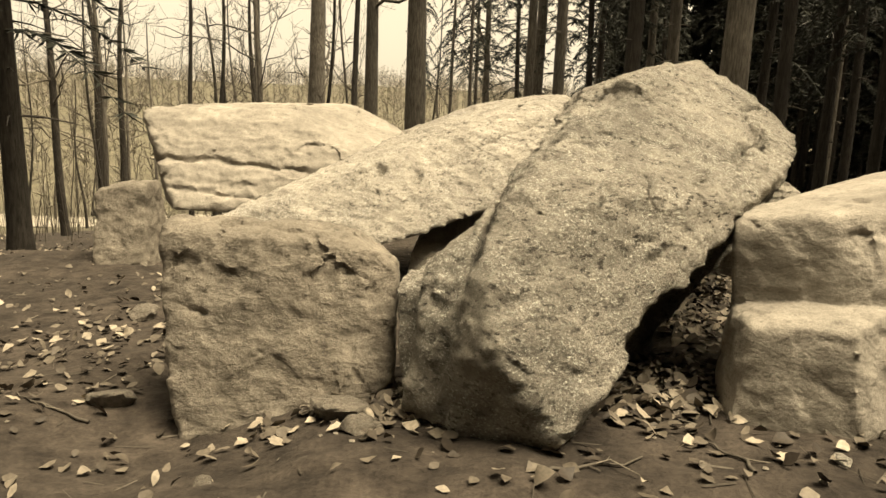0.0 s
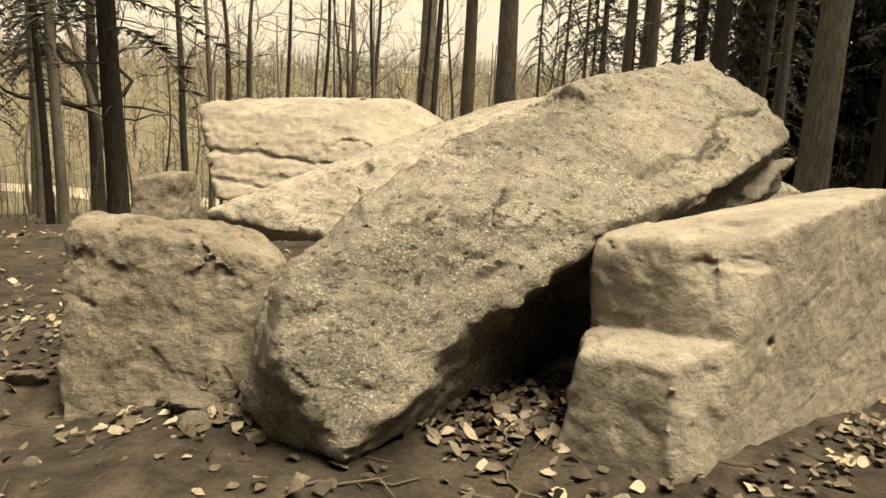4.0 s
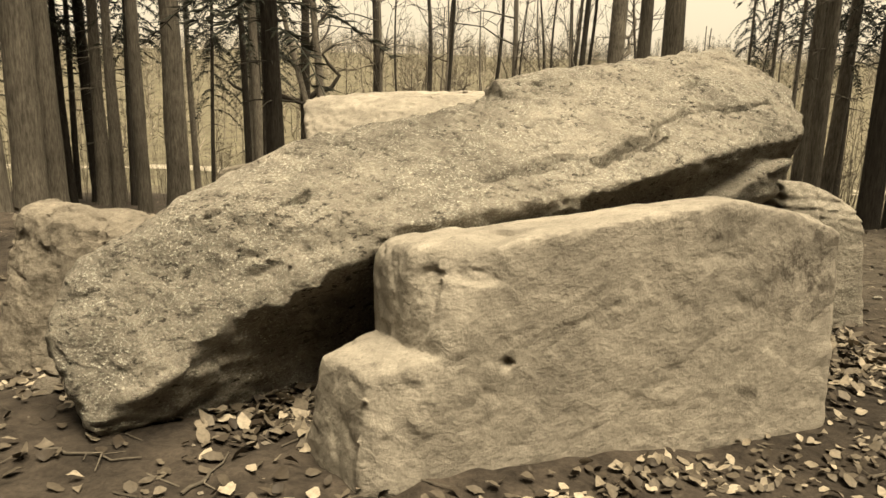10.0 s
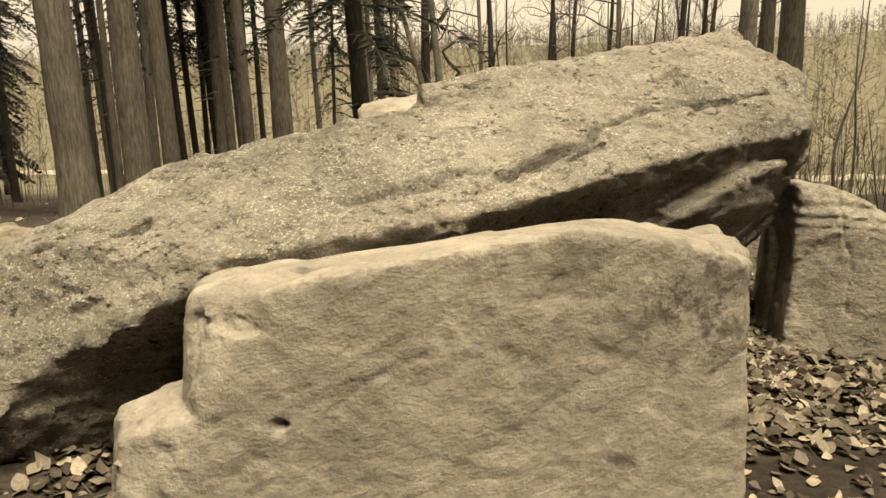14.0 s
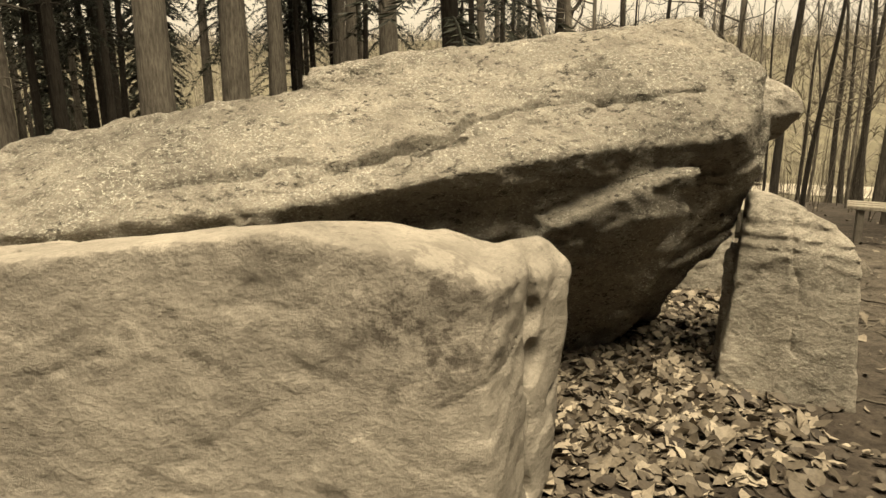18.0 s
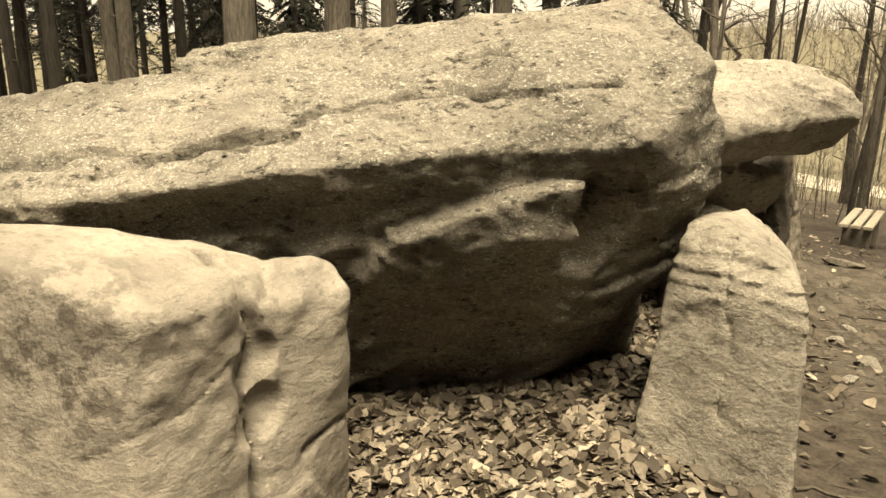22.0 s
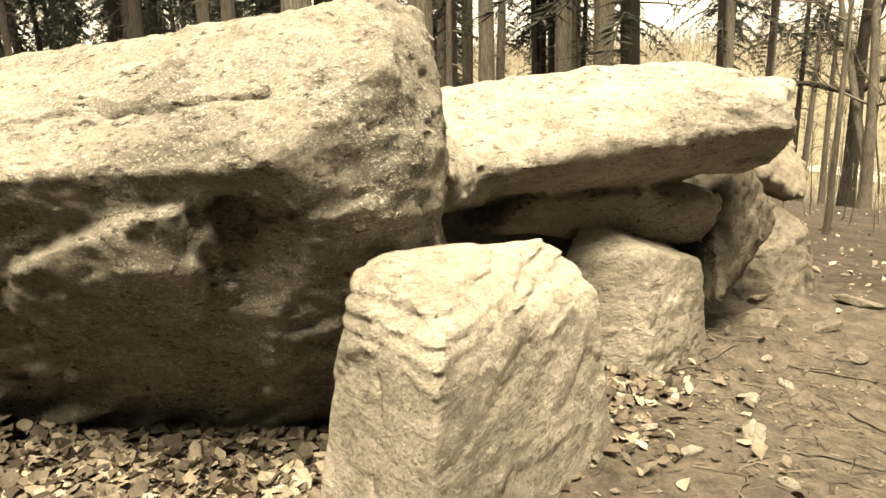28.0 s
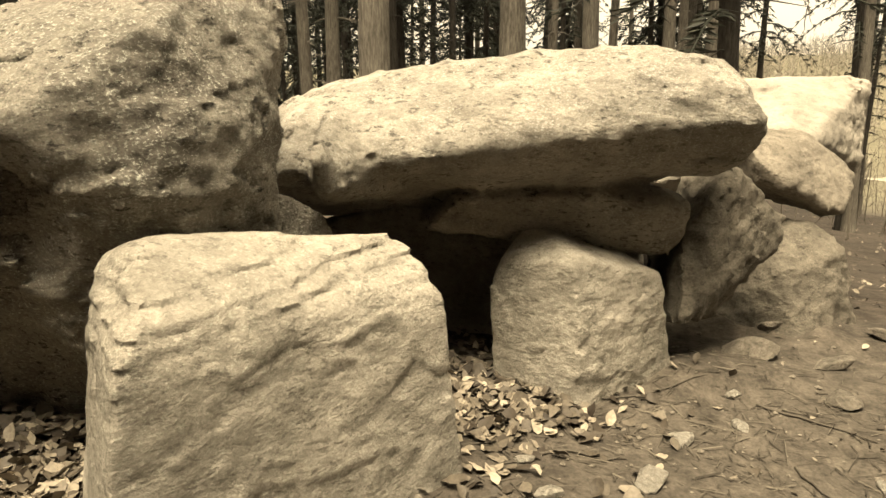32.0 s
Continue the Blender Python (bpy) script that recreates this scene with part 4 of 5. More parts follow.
def build_stones():
    shapes = [pebble_mesh("stone", 200 + i, f, STONE_PALE if i % 2 else STONE_BROWN) for i, f in enumerate((0.32, 0.4, 0.5, 0.62, 0.36, 0.45))]
    spots = [(1.80, 7.58, 0.09, 1), (2.15, 7.30, 0.10, 3), (2.04, 6.88, 0.055, 1), (2.29, 6.91, 0.07, 5), (0.40, 8.80, 0.15, 2), (1.04, 8.74, 0.14, 4), (1.79, 8.63, 0.20, 0),
             (1.49, 8.48, 0.14, 0), (0.65, 9.41, 0.18, 4), (1.01, 9.46, 0.12, 0), (-1.36, 2.98, 0.14, 2), (-1.8, 4.32, 0.14, 2),
             (-0.34, 2.66, 0.17, 2), (-0.28, 2.46, 0.10, 2), (0.88, 8.38, 0.22, 0), (1.66, 7.9, 0.06, 1), (2.6, 7.6, 0.05, 1), (1.4, 8.0, 0.05, 3), (2.9, 3.25, 0.07, 2), (3.1, 4.1, 0.08, 4),
             (3.0, 6.6, 0.06, 1), (2.55, 7.15, 0.05, 3), (1.25, 2.16, 0.05, 1), (-0.75, 2.2, 0.05, 2), (3.2, 5.2, 0.06, 0), (2.2, 8.2, 0.07, 5)]
    rng = random.Random(4)
    for x, y, s, k in spots:
        ob = new("stone", shapes[k])
        z = float(ground_full([x], [y])[0])
        ob.matrix_world = pose(x, y, z + 0.1 * s, rng.uniform(-8, 8), rng.uniform(-8, 8), rng.uniform(0, 360)) @ Matrix.Scale(s, 4)
        tagged(ob, "pale flat broken stone lying on the soil" if k % 2 else "weathered stone half sunk in the soil", "stone", "loose stones")


build_stones()


def leaf_litter():
    rng = np.random.RandomState(5)
    xs, ys, sz = [], [], []

    def patch(cx, cy, sx, sy, n, size, turn=0.0):
        a, b = rng.randn(n) * sx, rng.randn(n) * sy
        c, s = math.cos(radians(turn)), math.sin(radians(turn))
        xs.append(cx + a * c - b * s)
        ys.append(cy + a * s + b * c)
        sz.append(np.full(n, size) * rng.uniform(0.65, 1.25, n))
    patch(2.15, 4.95, 0.28, 0.38, 2900, 0.037, -20)
    patch(2.35, 4.75, 0.35, 0.30, 1000, 0.040)
    patch(1.5, 4.4, 0.35, 0.45, 1800, 0.034)
    patch(1.7, 6.2, 0.3, 0.4, 1300, 0.034)
    patch(0.8, 2.95, 0.2, 0.25, 900, 0.036)
    patch(1.1, 6.6, 0.3, 0.5, 900, 0.034)
    patch(2.2, 2.85, 0.5, 0.07, 240, 0.024, 48)
    patch(3.0, 3.7, 0.35, 0.5, 330, 0.021)
    patch(-0.12, 2.72, 0.10, 0.16, 170, 0.034)
    patch(-0.55, 2.55, 0.25, 0.12, 60, 0.03)
    patch(-1.7, 3.6, 0.6, 0.8, 420, 0.032)
    patch(1.50, 6.80, 0.15, 0.20, 480, 0.038)
    patch(0.5, 2.2, 0.5, 0.2, 40, 0.03)
    patch(1.6, 2.2, 0.3, 0.12, 40, 0.03)
    patch(2.7, 5.0, 0.35, 0.5, 220, 0.024)
    n = 2600
    xs.append(rng.uniform(-5, 6, n))
    ys.append(rng.uniform(-1, 13, n))
    sz.append(rng.uniform(0.012, 0.034, n))
    n = 6000
    r, a = 6 + 26 * rng.rand(n), rng.rand(n) * 2 * math.pi
    xs.append(1 + r * np.cos(a))
    ys.append(5 + r * np.sin(a))
    sz.append(rng.uniform(0.03, 0.06, n))
    x, y, s = np.concatenate(xs), np.concatenate(ys), np.concatenate(sz)
    n = len(x)
    z = ground_full(x, y)
    # an outline of ten points round a raised or sunken middle
    ang = np.linspace(0, 2 * math.pi, 10, endpoint=False)
    rad = np.array([1.05, 0.72, 0.60, 0.54, 0.62, 0.98, 0.62, 0.54, 0.60, 0.72])
    ol = np.stack([np.cos(ang) * rad, np.sin(ang) * rad, np.zeros(10)], 1)
    shape = np.concatenate([[[0, 0, 0]], ol])
    V = np.tile(shape[None], (n, 1, 1)) * s[:, None, None] * np.stack([np.ones(n), rng.uniform(0.8, 1.45, n), np.ones(n)], 1)[:, None]
    V = V * rng.uniform(0.84, 1.16, V.shape)
    curl = rng.uniform(-0.2, 0.9, n)[:, None] / s[:, None]
    bend = rng.uniform(-0.5, 0.5, n)[:, None] / s[:, None]
    V[:, :, 2] += curl * V[:, :, 1] ** 2 * 0.8 + bend * V[:, :, 0] ** 2 * 0.6 + 0.10 * s[:, None] * rng.uniform(-1, 1, V.shape[:2])
    t1, t2, t3 = rng.randn(n) * 0.35, rng.randn(n) * 0.35, rng.rand(n) * 2 * math.pi
    c, q = np.cos(t1)[:, None], np.sin(t1)[:, None]
    Y, Z = V[:, :, 1] * c - V[:, :, 2] * q, V[:, :, 1] * q + V[:, :, 2] * c
    c, q = np.cos(t2)[:, None], np.sin(t2)[:, None]
    X, Z = V[:, :, 0] * c + Z * q, -V[:, :, 0] * q + Z * c
    c, q = np.cos(t3)[:, None], np.sin(t3)[:, None]
    X, Y = X * c - Y * q, X * q + Y * c
    Z = Z - Z.min(1, keepdims=True) * 0.7 + 0.004 + rng.rand(n)[:, None] * 0.012
    V = np.stack([X + x[:, None], Y + y[:, None], Z + z[:, None]], -1).reshape(-1, 3)
    base = (np.arange(n) * 11)[:, None, None]
    k = np.arange(10)
    tri = np.stack([np.zeros(10, int), 1 + k, 1 + (k + 1) % 10], 1)[None]
    me = mesh_from("leaf_litter", V, (base + tri).reshape(-1, 3), LEAF)
    tagged(new("leaf_litter", me), "dry curled brown leaves strewn over the soil", "leaves", kind="stuff")


leaf_litter()


# ---- woods ----
class Soup:
    """Collects tubes and blades for one mesh."""

    def __init__(self):
        self.v, self.f, self.n = [], [], 0

    def tube(self, pts, radii, sides=6, rough=0.0, rng=None):
        pts = np.array(pts, float)
        d = np.gradient(pts, axis=0)
        d /= np.linalg.norm(d, axis=1)[:, None] + 1e-9
        ref = np.array([1.0, 0.0, 0.0]) if abs(d[0][0]) < 0.8 else np.array([0.0, 1.0, 0.0])
        u = np.cross(d, ref)
        u /= np.linalg.norm(u, axis=1)[:, None] + 1e-9
        w = np.cross(d, u)
        a = np.linspace(0, 2 * math.pi, sides, endpoint=False)
        r = np.array(radii)[:, None] * np.ones((1, sides))
        if rough:
            r = r * (1 + rough * rng.uniform(-1, 1, r.shape))
        ring = pts[:, None] + r[:, :, None] * (np.cos(a)[None, :, None] * u[:, None] + np.sin(a)[None, :, None] * w[:, None])
        m = len(pts)
        i = (np.arange(m * sides).reshape(m, sides)) + self.n
        j = np.roll(i, -1, 1)
        self.f.append(np.stack([i[:-1], i[1:], j[1:], j[:-1]], -1).reshape(-1, 4)[:, ::-1])
        self.v.append(ring.reshape(-1, 3))
        self.n += m * sides

    def blades(self, quads):
        q = np.array(quads, float).reshape(-1, 3)
        k = len(q) // 4
        self.f.append(np.arange(k * 4).reshape(k, 4) + self.n)
        self.v.append(q)
        self.n += len(q)

    def mesh(self, name, material):
        return mesh_from(name, np.concatenate(self.v), np.concatenate(self.f), material)


def stem(rng, height, radius, bend, flare=0.5, m=22):
    t = np.linspace(0, 1, m) ** 1.3
    ph = rng.uniform(0, 6, 4)
    x = bend * (np.sin(t * 3 + ph[0]) - math.sin(ph[0])) + 0.3 * bend * np.sin(t * 9 + ph[1])
    y = bend * (np.sin(t * 2.6 + ph[2]) - math.sin(ph[2])) + 0.3 * bend * np.sin(t * 8 + ph[3])
    z = -0.4 + t * (height + 0.4)
    r = radius * ((1 - 0.75 * t) + flare * np.exp(-(t * height) / 0.35))
    return np.stack([x, y, z], 1), r


def limb(soup, rng, start, way, length, radius, depth, droop=0.0):
    m = 7
    pts, p, d = [np.array(start)], np.array(start), np.array(way, float)
    for _ in range(m - 1):
        d = d + rng.normal(0, 0.22, 3) + np.array([0, 0, 0.06 - droop])
        d /= np.linalg.norm(d)
        p = p + d * length / (m - 1)
        pts.append(p)
    soup.tube(pts, np.linspace(radius, radius * 0.25, m), 4 if depth else 5)
    if depth > 0:
        for _ in range(rng.randint(3, 6)):
            k = rng.randint(2, m)
            side = d + rng.normal(0, 0.7, 3)
            side /= np.linalg.norm(side)
            limb(soup, rng, pts[k], side, length * rng.uniform(0.35, 0.6), radius * 0.5, depth - 1, droop)


def bare_tree(name, seed, height, radius, bend, bark, low, many, fork=False):
    rng = np.random.RandomState(seed)
    root = new(name)
    s = Soup()
    pts, r = stem(rng, height, radius, bend)
    s.tube(pts, r, 16, 0.05, rng)
    if fork:
        p2 = pts.copy()
        lift = np.clip((pts[:, 2] - 1.6) / height, 0, 1)
        p2[:, 0] += 3.0 * lift ** 0.8
        s.tube(p2[4:], r[4:] * 0.75, 12, 0.05, rng)
    t = new("trunk", s.mesh("trunk", bark))
    t.parent = root
    c = Soup()
    for _ in range(many):
        h = rng.uniform(low, height * 0.95)
        k = int(np.searchsorted(pts[:, 2], h).clip(1, len(pts) - 1))
        a = rng.uniform(0, 2 * math.pi)
        limb(c, rng, pts[k], (math.cos(a), math.sin(a), rng.uniform(0.2, 0.9)), rng.uniform(1.5, 3.6), r[k] * 0.32, 2)
    b = new("crown", c.mesh("crown", TWIG))
    b.parent = root
    return root


def spruce(name, seed, height, radius, low, boughs, bark, wide=1.0):
    rng = np.random.RandomState(seed)
    root = new(name)
    s = Soup()
    pts, r = stem(rng, height, radius, 0.12)
    s.tube(pts, r, 14, 0.04, rng)
    for _ in range(26):
        h = rng.uniform(1.2, low + 3)
        a = rng.uniform(0, 2 * math.pi)
        k = int(np.searchsorted(pts[:, 2], h).clip(1, len(pts) - 1))
        e = pts[k] + np.array([math.cos(a), math.sin(a), -0.15]) * rng.uniform(0.3, 1.1)
        s.tube([pts[k], (pts[k] + e) / 2 + [0, 0, 0.04], e], [0.018, 0.012, 0.004], 4)
    t = new("trunk", s.mesh("trunk", bark))
    t.parent = root
    c = Soup()
    q = []
    for _ in range(boughs):
        f = rng.uniform(0, 1)
        h = low + f * (height - low)
        a = rng.uniform(0, 2 * math.pi)
        length = (2.6 * (1 - 0.75 * f)) * rng.uniform(0.6, 1.1)
        k = int(np.searchsorted(pts[:, 2], h).clip(1, len(pts) - 1))
        way = np.array([math.cos(a), math.sin(a), 0.0])
        side = np.array([-way[1], way[0], 0.0])
        line = [pts[k] * [1, 1, 0] + [0, 0, h] + way * length * u + np.array([0, 0, -0.55 * length * u * u + 0.1 * length * u]) for u in np.linspace(0, 1, 5)]
        c.tube(line, np.linspace(0.022, 0.006, 5), 4)
        for u in np.linspace(0.18, 1, 11):
            b = pts[k] * [1, 1, 0] + [0, 0, h] + way * length * u + np.array([0, 0, -0.55 * length * u * u + 0.1 * length * u])
            for sg in (-1, 1):
                for _ in range(5):
                    w = side * sg * rng.uniform(0.5, 1.0) + way * rng.uniform(0.2, 0.8) + np.array([0, 0, rng.uniform(-0.8, -0.05)])
                    w = w / np.linalg.norm(w) * rng.uniform(0.12, 0.34)
                    x = np.cross(w, rng.normal(0, 1, 3))
                    x = x / (np.linalg.norm(x) + 1e-6) * rng.uniform(0.010, 0.022) * wide
                    q.append([b, b + w * 0.45 + x, b + w, b + w * 0.45 - x])
    c.blades(q)
    b = new("crown", c.mesh("crown", NEEDLE))
    b.parent = root
    return root


def put(tree, x, y, spin, scale=1.0, tall=1.0, lean=(0, 0)):
    z = float(ground_full([x], [y])[0])
    return copy_thing(tree, pose(x, y, z, lean[0], lean[1], spin) @ Matrix.Diagonal((scale, scale, tall, 1)))


def twisted_oak():
    """A dark tree with a long crooked bough on one side and a coiled one on the other."""
    rng = np.random.RandomState(21)
    root = tagged(new("oak_tree"), "dark oak with a long crooked bough and a coiled one", "tree", "woodland trees")
    s = Soup()
    pts, r = stem(rng, 15, 0.33, 0.2)
    s.tube(pts, r, 16, 0.06, rng)
    t = new("trunk", s.mesh("trunk", BARK_DARK))
    t.parent = root
    side, h = np.array([-0.79, -0.61, 0.0]), 4.6
    for way, shape in ((1, [(0, 0), (0.9, 0.25), (1.8, 0.45), (2.6, 0.45), (3.2, 0.7), (3.5, 1.0)]), (-1, [(0, 0), (0.6, 0.5), (1.3, 0.7), (1.7, 1.3), (1.2, 1.8), (0.9, 2.3), (1.5, 2.7)]),
                       (1, [(0, 1.2), (0.5, 1.9), (1.0, 2.1), (1.3, 2.8), (1.2, 3.6)]), (-1, [(0, 2.0), (0.4, 2.6), (0.7, 3.6), (1.3, 4.3)])):
        b = Soup()
        line = [side * way * a + np.array([0, 0, h + z]) for a, z in shape]
        b.tube(line, np.linspace(0.15, 0.05, len(line)), 8, 0.1, rng)
        o = new("bough", b.mesh("bough", BARK_DARK))
        o.parent = root
    c = Soup()
    for _ in range(10):
        a, hh = rng.uniform(0, 6.3), rng.uniform(6, 14)
        limb(c, rng, (0, 0, hh), (math.cos(a), math.sin(a), 0.5), rng.uniform(1.5, 3), 0.07, 2)
    o = new("crown", c.mesh("crown", TWIG))
    o.parent = root
    return root


def build_woods():
    rng = random.Random(11)
    beech = bare_tree("beech_tree", 1, 17, 0.27, 0.03, BARK, 6.0, 10)
    beech2 = bare_tree("beech_tree", 2, 18, 0.27, 0.05, BARK, 5.0, 12)
    dark = bare_tree("bare_tree", 3, 15, 0.20, 0.30, BARK_DARK, 4.0, 12)
    thin = bare_tree("young_tree", 4, 11, 0.09, 0.30, BARK_DARK, 1.5, 9)
    thin2 = bare_tree("young_tree", 5, 12, 0.10, 0.45, BARK, 1.5, 9)
    forked = bare_tree("forked_tree", 6, 15, 0.25, 0.25, BARK, 3.0, 14, True)
    firs = [spruce("spruce_tree", 7, 19, 0.20, 7.0, 90, BARK), spruce("spruce_tree", 8, 18, 0.17, 5.2, 90, BARK_DARK), spruce("spruce_tree", 9, 17, 0.15, 3.4, 100, BARK_DARK)]
    tagged(beech, "tall smooth-barked grey beech with a straight trunk", "tree", "woodland trees")
    tagged(beech2, "tall grey-barked bare tree with a stout trunk", "tree", "woodland trees")
    tagged(dark, "bare dark-barked tree with crooked limbs", "tree", "woodland trees")
    tagged(thin, "slender bare young tree with dark bark", "tree", "woodland trees")
    tagged(thin2, "slender bare young tree with pale bark", "tree", "woodland trees")
    tagged(forked, "pale bare tree forking low on its trunk", "tree", "woodland trees")
    for f in firs:
        tagged(f, "tall spruce with dark drooping boughs and dead lower twigs", "tree", "spruces")
    # trees that stand out, by place and girth
    for x, y, g, kind in ((-7.3, 6.6, 0.98, beech), (-10.4, 9.3, 1.1, beech2), (-11.8, 14.2, 1.1, beech), (-2.2, 21.5, 0.85, beech), (-0.8, 18.2, 1.05, beech2), (4.6, 12.4, 0.95, beech),
                          (-5.2, 30.2, 1.6, beech2), (-13.0, 11.7, 0.85, beech), (-13.1, 18.7, 0.6, beech2), (-11.8, 13.1, 0.6, beech), (-18.4, 29.5, 1.0, forked),
                          (-15.7, 51.4, 1.05, dark), (-14.9, 51.6, 0.9, dark), (-17.5, 38.0, 1.1, dark), (-16.6, 38.3, 1.0, dark), (-11.4, 43.5, 1.1, dark), (-10.5, 42.7, 1.0, dark),
                          (-17.8, 52, 0.7, dark), (-13.6, 26.7, 0.8, dark)):
        put(kind, x, y, rng.uniform(0, 360), g, 1.0, (rng.uniform(-0.5, 0.5), rng.uniform(-0.5, 0.5)))
    for x, y, g, k in ((2.0, 37.4, 1.1, 0), (2.6, 23.6, 1.0, 0), (4.3, 29.6, 1.1, 0), (6.0, 23.2, 0.75, 0), (6.0, 21.2, 0.75, 0), (5.9, 13.6, 0.75, 1), (8.9, 17.9, 0.8, 1), (1.0, 36, 0.6, 0), (1.4, 40, 0.6, 0),
                       (3.0, 32.9, 0.8, 1), (5.8, 19.8, 0.75, 0), (4.1, 22.1, 0.7, 1), (-13.6, 18.8, 0.7, 1), (-15.8, 22.2, 0.7, 1), (-18.0, 16.7, 1.2, 1), (-14.5, 14.6, 0.7, 0), (-15.8, 16.2, 0.6, 1), (-18.6, 19.0, 0.7, 1),
                       (-19.8, 23.6, 0.6, 2), (-25, 32.3, 0.8, 0), (-26.5, 35, 0.8, 0), (2.0, 19.5, 0.7, 0), (2.4, 16.5, 0.7, 0), (3.2, 13.4, 0.9, 1), (3.6, 18.4, 0.6, 2), (-1.2, 40.3, 0.5, 0), (0.0, 35.4, 0.5, 0),
                       (-16.2, 15.5, 0.9, 0), (-21.4, 18.5, 0.7, 1), (-16.1, 11.9, 0.6, 2), (-20.4, 16.4, 0.7, 1), (-18.1, 12.1, 0.8, 0), (-16.4, 13.3, 0.75, 0), (-25.3, 19.8, 0.8, 1), (-23.2, 26.1, 0.8, 0),
                       (-20.9, 10.5, 0.8, 2), (-18.3, 17.8, 0.8, 0), (-18.3, 16.0, 0.7, 1), (-19.0, 9.3, 0.8, 2), (-15.4, 7.3, 0.9, 1), (-11.6, 5.3, 0.7, 0), (-15.6, 3.6, 0.8, 1), (-16.8, 16.1, 0.7, 0),
                       (-22.1, 29.1, 0.8, 1), (-18.3, 24.3, 0.7, 0), (-14.7, 11.2, 0.5, 0), (-18.3, 13.0, 0.7, 0), (-17.5, 15.0, 0.6, 1), (-13.5, 5.7, 0.9, 0), (-17.4, 9.0, 0.7, 1), (-19.6, 16.2, 0.7, 1), (-9.5, 4.2, 0.7, 1), (-7.0, 12.1, 1.3, 2)):
        put(firs[k], x, y, rng.uniform(0, 360), g, 1.0, (rng.uniform(-1, 1), rng.uniform(-1, 1)))
    # plantation on both flanks
    for _ in range(50):
        put(firs[rng.randrange(3)], rng.uniform(5, 34), rng.uniform(18, 50), rng.uniform(0, 360), rng.uniform(0.6, 1.1))
    for _ in range(36):
        put(firs[rng.choice((0, 0, 1, 1, 2))], rng.uniform(-46, -20), rng.uniform(-8, 22), rng.uniform(0, 360), rng.uniform(0.6, 1.1))
    # mostly unseen spruces added beside the path to block low sky light
    for _ in range(26):
        put(firs[rng.randrange(3)], rng.uniform(7.5, 16), rng.uniform(2, 17), rng.uniform(0, 360), rng.uniform(0.6, 1.0))
    thicket = spruce("spruce_tree", 15, 17, 0.16, 0.6, 240, BARK_DARK, 6.0)
    tagged(thicket, "young spruce with dark boughs down to the ground", "tree", "spruces")
    for _ in range(36):
        y = rng.uniform(30, 62)
        put(thicket, rng.uniform(0.22 * y, 0.22 * y + 26), y, rng.uniform(0, 360), rng.uniform(0.8, 1.2))
    for _ in range(34):
        put(firs[2], rng.uniform(-42, -17), rng.uniform(-10, 11), rng.uniform(0, 360), rng.uniform(0.7, 1.2))
    for _ in range(18):
        put(thicket, rng.uniform(-75, -42), rng.uniform(-34, 26), rng.uniform(0, 360), rng.uniform(0.7, 1.0))
    thicket.matrix_world = pose(14, -12, 0.5)
    for _ in range(16):
        put((thin, thin2)[rng.randrange(2)], rng.uniform(-42, 4), rng.uniform(34, 70), rng.uniform(0, 360), rng.uniform(0.7, 1.4))
    for x, y in ((-4.5, 18), (-6.5, 21), (-7.5, 26), (-9, 33), (-8, 17.5), (-11, 24), (-14, 33), (-3.5, 27), (-9.5, 38), (-1.8, 14.6), (-5.8, 17), (-3.2, 19)):
        put((thin, thin2)[rng.randrange(2)], x, y, rng.uniform(0, 360), rng.uniform(0.5, 0.9))
    oak = twisted_oak()
    put(oak, -20.0, 30.0, 0)
    for f in (oak, beech, beech2, dark, thin, thin2, forked, *firs):
        f.matrix_world = pose(rng.uniform(10, 30), rng.uniform(-30, -15), 0.6)


build_woods()


def sky_blocking_woods():
    """Close spruce wood added out of view, where the path runs, to block low sky light; each tree a stem with drooping
    boughs.
    """
    rng = np.random.RandomState(44)
    s = Soup()
    for k in range(170):
        a, r = radians(-142 + 182 * ((k * 0.618) % 1)), 12.5 + 18 * ((k * 0.377) % 1)
        x, y = 2.5 + r * math.cos(a), 3.5 + r * math.sin(a)
        z, h = float(ground_full([x], [y])[0]), rng.uniform(14, 19)
        s.tube([(x, y, z - 0.3), (x, y, z + 0.5 * h), (x, y, z + h)], [0.2, 0.13, 0.02], 6)
        n = 420
        f = rng.uniform(0.02, 1, n)
        t = rng.uniform(0, 2 * math.pi, n)
        way = np.stack([np.cos(t), np.sin(t), np.zeros(n)], 1)
        reach = 2.5 * (1.05 - f) * rng.uniform(0.35, 1.0, n) + 0.15
        p = np.array((x, y, z)) + way * reach[:, None] + np.stack([0 * f, 0 * f, f * h - 0.3 * reach], 1)
        d = (way * rng.uniform(0.5, 1.0, n)[:, None] + np.stack([0 * f, 0 * f, rng.uniform(-0.8, -0.2, n)], 1)) * rng.uniform(0.5, 1.0, n)[:, None]
        o = np.cross(d, rng.normal(0, 1, (n, 3)))
        o = o / np.linalg.norm(o, axis=1)[:, None] * rng.uniform(0.10, 0.24, n)[:, None]
        s.blades(np.stack([p - 0.3 * d, p + 0.2 * d + o, p + d, p + 0.2 * d - o], 1))
    tagged(new("sky_blocking_spruces", s.mesh("sky_blocking_spruces", NEEDLE)), "unseen dark spruce wood added along the path to block low sky light", "woods", kind="stuff")


sky_blocking_woods()


